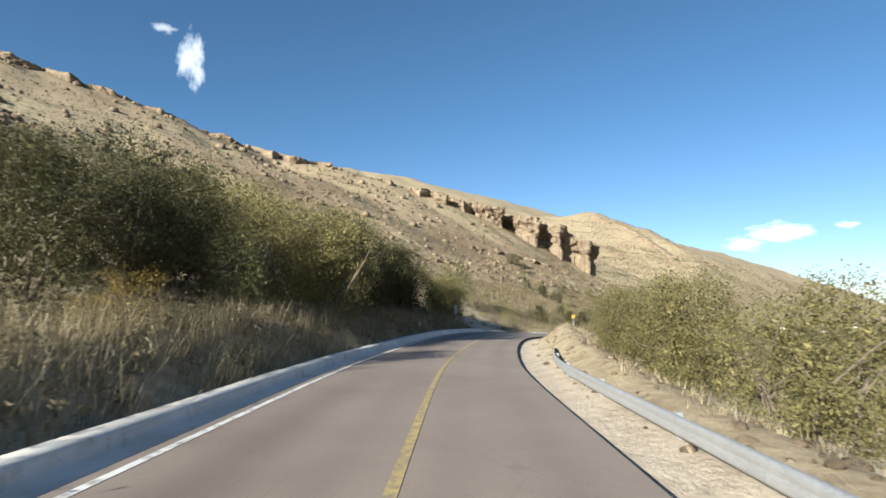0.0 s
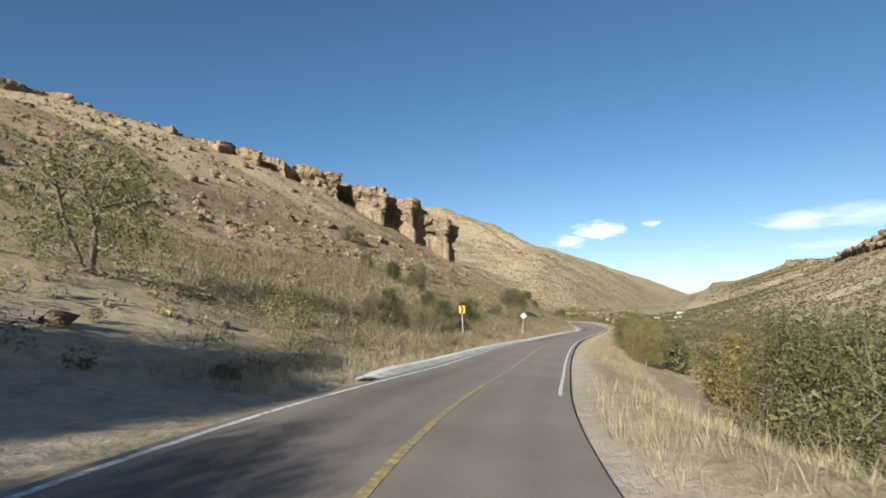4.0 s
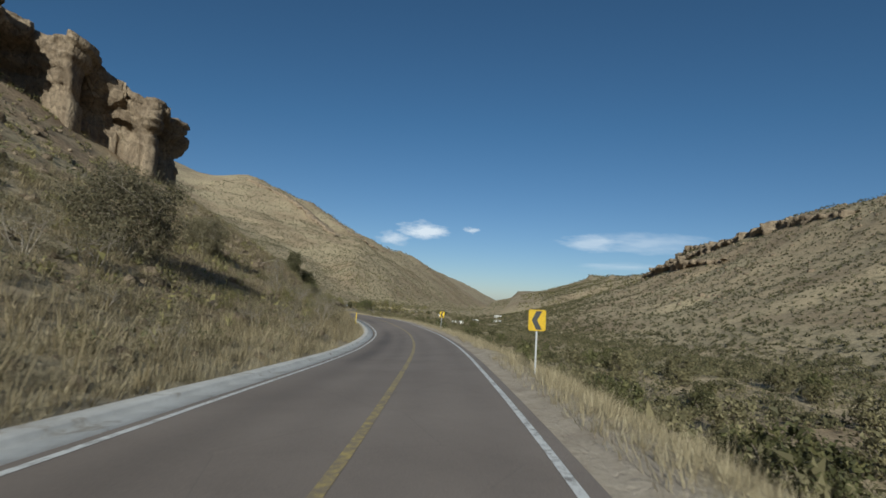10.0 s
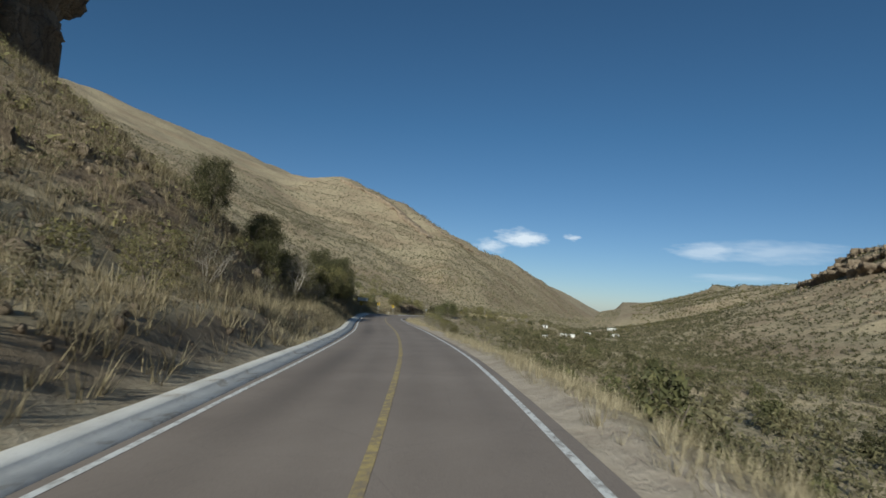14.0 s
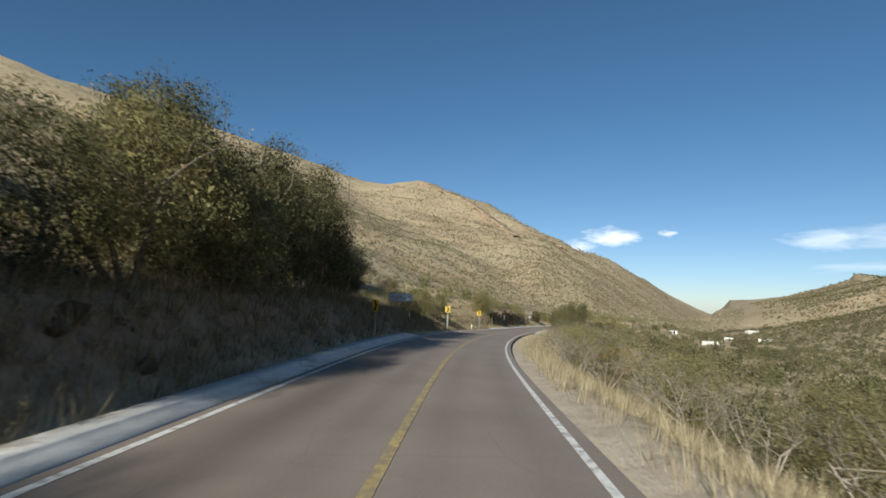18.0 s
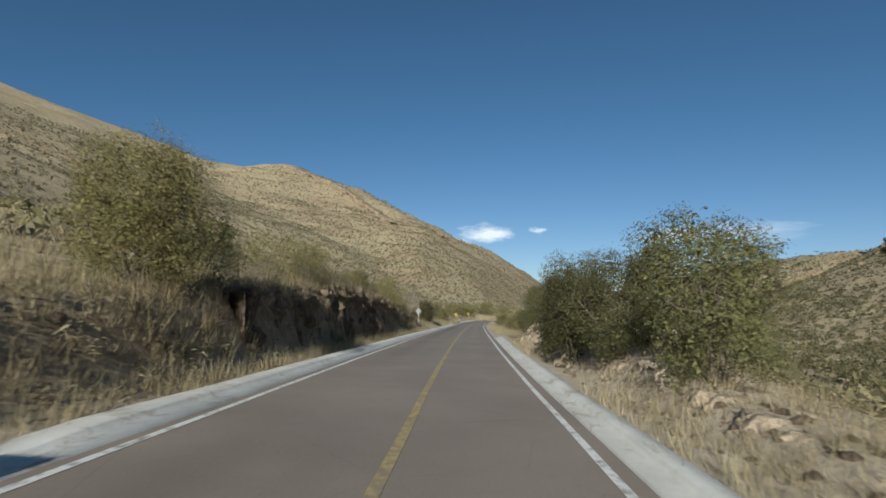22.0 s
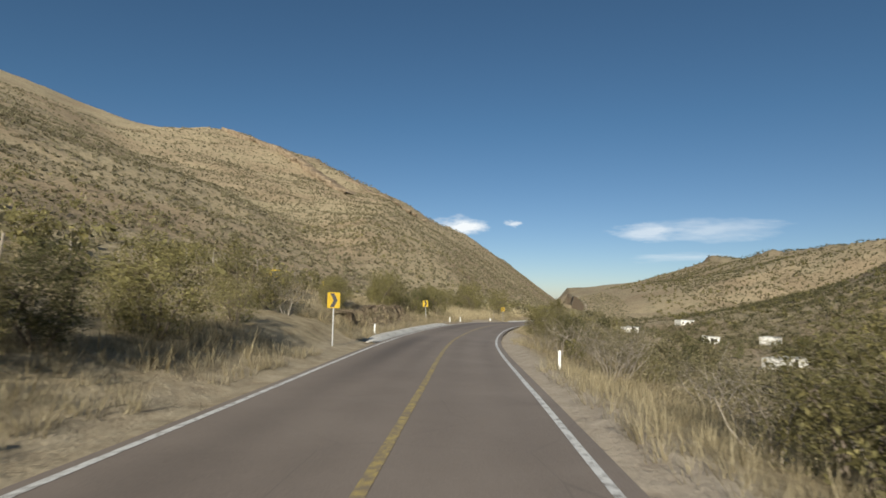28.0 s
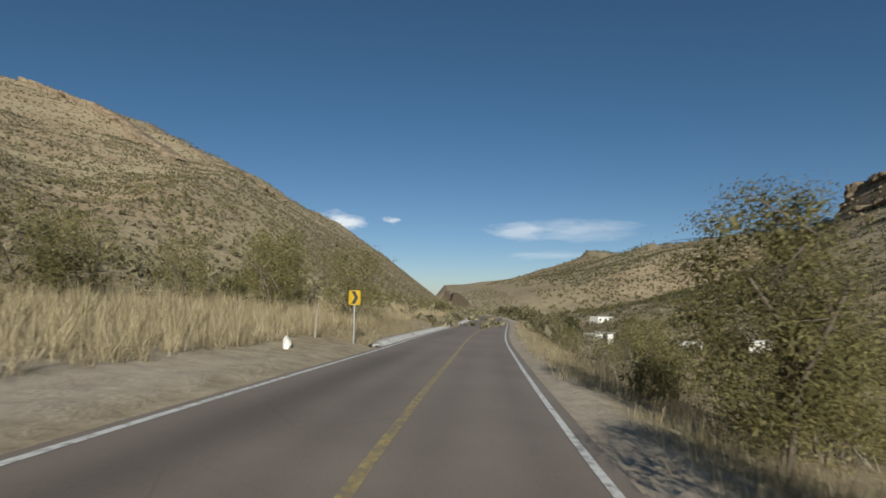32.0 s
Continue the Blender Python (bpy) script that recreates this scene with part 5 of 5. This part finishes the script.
ob = thing("diamond_sign", "grey back of a diamond road sign", "road sign", facing(434.5, float(beside(434.5, 5.6))))
part("post", box_bm((0.055, 0.055, 2.6), (0, -0.035, 1.0), 0.006), STEEL, ob)
part("panel", plate_bm([(0, 1.5), (0.4, 1.9), (0, 2.3), (-0.4, 1.9)], -0.012), STEEL, ob, "bare metal back")

# distance sign: its figures are left as bars
ob = thing("distance_sign", "narrow white upright distance sign on a post", "road sign", facing(52.2, float(beside(52.2, 6.3))))
part("post", box_bm((0.05, 0.05, 2.6), (0, 0.045, 0.6), 0.006), STEEL, ob)
part("panel", plate_bm([(-0.15, 0.95), (0.15, 0.95), (0.15, 1.85), (-0.15, 1.85)], -0.012), WHITE, ob, "white sheet-metal panel")
for k, (w, h) in enumerate(((0.14, 0.06), (0.09, 0.13), (0.11, 0.13))):
    part("mark", box_bm((w, 0.006, h), (0, -0.004, 1.72 - 0.28 * k)), BLACK, ob, "dark bar")

for a, u in ((38, 5.4), (361, 4.6), (485, 4.8), (498, -4.2), (513.2, 4.9), (543, 4.7), (549, 4.7), (550, -4.2)):
    marker_post(a, float(beside(a, u)))
marker_post(221, float(beside(221, 5.3)), 1.75, YELLOW, "slim yellow marker post on the grassy bank", 0.075)
marker_post(562, float(beside(562, 27)), 1.2, YELLOW, "slim yellow marker post on the hillside", 0.12)
ob = thing("road_marker", "slim yellow pipe frame on two posts in dry grass", "marker", facing(519.3, 25.5))
for x in (-0.3, 0.3):
    part("post", box_bm((0.05, 0.05, 1.4), (x, 0, 0.4), 0.01), YELLOW, ob)
for z in (1.2, 0.75):
    part("bar", box_bm((0.55, 0.04, 0.05), (0, 0, z - 0.15), 0.01), YELLOW, ob)

# notice board
ob = thing("notice_board", "weathered white notice board on two posts", "sign board", facing(331, float(beside(331, 5.9)), -14))
for x in (-0.85, 0.75):
    part("post", box_bm((0.09, 0.09, 2.3), (x, 0.06, 0.9), 0.01), BARK, ob)
part("board", box_bm((2.1, 0.04, 0.62), (0, 0, 1.72), 0.008), GREY_SIGN, ob, "peeling white board")
for k in range(5):
    part("mark", box_bm((0.22 + 0.05 * (k % 3), 0.006, 0.12), (-0.75 + 0.37 * k, -0.024, 1.77 - 0.1 * (k % 2))), STEEL, ob, "faded lettering bar")


def fence_post(a, u, high=1.3, lean=0.0):
    b = float(beside(a, u))
    me = mesh_from("fence_post", *tube([(0, 0, -0.3), (0.01, 0, high * 0.5), (lean, 0.02, high)], [0.06, 0.055, 0.045], 6), TWIG)
    ob = new("fence_post", me)
    ob.matrix_basis = facing(a, b)
    tagged(ob, "rough weathered wooden fence post", "post", "fence posts")
    x, y = place(a, b)
    return (x, y, float(ground(a, b)) + high * 0.85)


tops = [fence_post(a, 15 + 3 * math.sin(a * 0.05), 1.4, 0.05 * math.sin(a)) for a in range(478, 545, 4)]
for drop in (0.0, 0.35, 0.7):
    me = mesh_from("fence_wire", *tube([(x, y, z - drop) for x, y, z in tops], [0.006] * len(tops), 3), STEEL)
    tagged(new("fence_wire", me), "rusty strand of fence wire between the posts", "wire")
fence_post(579, 6.6, 1.6, 0.12)
fence_post(335.5, 7.4, 1.5, 0.0)

# white stone and leaning pipe by the turnout
r = new("boulder", ROCKS[2].copy())
r.data.materials[0] = PLASTER
x, y = place(574, float(beside(574, 6.0)))
r.matrix_basis = pose(x, y, float(ground(574, beside(574, 6.0))) + 0.1, 0, 0, 30) @ Matrix.Diagonal((0.4, 0.35, 0.35, 1))
tagged(r, "whitewashed stone on the dirt turnout", "stone")


# ---- houses in the valley ----
def house(a, b, w, d, h, turn, label, roof=ROOF, openings=2):
    x, y = place(a, b)
    z = min(float(ground(a + i, b + j)) for i in (-2, 2) for j in (-2, 2))
    ob = thing("valley_house", label, "house", pose(x, y, z, 0, 0, -27.4 + turn))
    part("wall", box_bm((w, d, h + 0.6), (0, 0, h / 2 - 0.3), 0.03), PLASTER, ob)
    bm = plate_bm([(-w / 2 - 0.3, h + 0.02), (w / 2 + 0.3, h + 0.02), (w / 2 + 0.3, h + 0.14), (-w / 2 - 0.3, h + 0.5), ], d + 0.6, -d / 2 - 0.3)
    bmesh.ops.recalc_face_normals(bm, faces=bm.faces)
    part("roof", bm, roof, ob, "pale sheet-metal roof")
    for k in range(openings):
        xx = -w / 2 + w * (k + 0.5) / openings
        part("window", box_bm((0.9, 0.06, 0.9), (xx, -d / 2 - 0.01, h * 0.55)), DARK, ob, "dark window opening")
    part("door", box_bm((0.9, 0.08, 2.0), (w * 0.05, -d / 2 - 0.01, 1.0)), DARK, ob, "dark doorway")


house(577, -53, 8.5, 3.6, 2.2, 25, "low white shed with a grey sheet-metal roof among scrub", openings=1)
house(652, -101, 6, 5, 2.8, 40, "small white-walled house among trees in the valley", openings=2)
house(628.8, -45, 4.0, 2.6, 2.0, 15, "small white-walled shed among bushes in the valley", openings=1)
house(652, -81, 5.0, 3.0, 2.3, -20, "low white-walled house among trees in the valley", openings=2)
house(757, -126, 8.0, 5.0, 2.8, 10, "white-walled farmhouse far down the valley", openings=3)
house(533, -33, 3.2, 1.9, 1.8, 60, "small white trailer parked in the scrub", openings=1)


# ---- clouds ----
def cloud(az, el, wide, high, seed, thick=0.5):
    """A far thin cloud, flat as seen from the ground."""
    m, t, b = material("cloud", 1.0, 0.0)
    co = t.nodes.new("ShaderNodeTexCoord")
    mp = add(t, "Mapping", Scale=(1.0, 1.0, 1.0), Location=(seed * 3.1, seed * 1.7, 0))
    n = add(t, "TexNoise", Scale=2.6, Detail=8.0, Roughness=0.62)
    sep = add(t, "Mapping", Location=(-1, -1, 0), Scale=(2, 2, 1))
    ln = t.nodes.new("ShaderNodeVectorMath")
    ln.operation = "LENGTH"
    t.links.new(co.outputs["UV"], mp.inputs[0])
    t.links.new(mp.outputs[0], n.inputs["Vector"])
    t.links.new(co.outputs["UV"], sep.inputs[0])
    t.links.new(sep.outputs[0], ln.inputs[0])
    s = t.nodes.new("ShaderNodeMath")
    s.operation = "MULTIPLY_ADD"
    t.links.new(ln.outputs["Value"], s.inputs[0])
    s.inputs[1].default_value = -0.55
    t.links.new(n.outputs["Fac"], s.inputs[2])
    mr = add(t, "MapRange")
    mr.inputs["From Min"].default_value, mr.inputs["From Max"].default_value = 0.08, 0.42
    mr.inputs["To Max"].default_value = thick
    t.links.new(s.outputs[0], mr.inputs["Value"])
    em = add(t, "Emission", Color=(0.9, 0.93, 1.0, 1), Strength=0.95)
    tr = t.nodes.new("ShaderNodeBsdfTransparent")
    mx = t.nodes.new("ShaderNodeMixShader")
    t.links.new(mr.outputs[0], mx.inputs[0])
    t.links.new(tr.outputs[0], mx.inputs[1])
    t.links.new(em.outputs[0], mx.inputs[2])
    t.links.new(mx.outputs[0], t.nodes["Material Output"].inputs[0])
    far = 4300
    c = Vector((math.sin(radians(az)) * far + 120, math.cos(radians(az)) * far + 250, math.tan(radians(el)) * far))
    w, h = far * math.tan(radians(wide)), far * math.tan(radians(high))
    me = mesh_from("cloud", [(-w / 2, -h / 2, 0), (w / 2, -h / 2, 0), (w / 2, h / 2, 0), (-w / 2, h / 2, 0)], [(0, 1, 2, 3)], m)
    uv = me.uv_layers.new()
    for i, p in enumerate(((0, 0), (1, 0), (1, 1), (0, 1))):
        uv.data[i].uv = p
    ob = new("cloud", me)
    ob.matrix_basis = look(c, (120, 250, 0))
    ob.visible_shadow = False
    tagged(ob, "small white fair-weather cloud in a blue sky", "cloud", kind="structure")


cloud(32.4, 6.6, 7.5, 2.6, 1, 1.0)
cloud(29.0, 5.6, 5.0, 2.2, 2, 0.7)
cloud(37.4, 6.9, 2.6, 0.9, 3, 0.7)
cloud(50.0, 6.0, 9.0, 2.2, 4, 0.55)
cloud(55.5, 6.2, 16.0, 3.0, 5, 0.4)
cloud(53.0, 3.6, 12.0, 1.2, 6, 0.35)
cloud(-28.3, 23.2, 3.6, 7.5, 7, 0.7)
cloud(-31.0, 25.5, 3.0, 1.5, 8, 0.4)
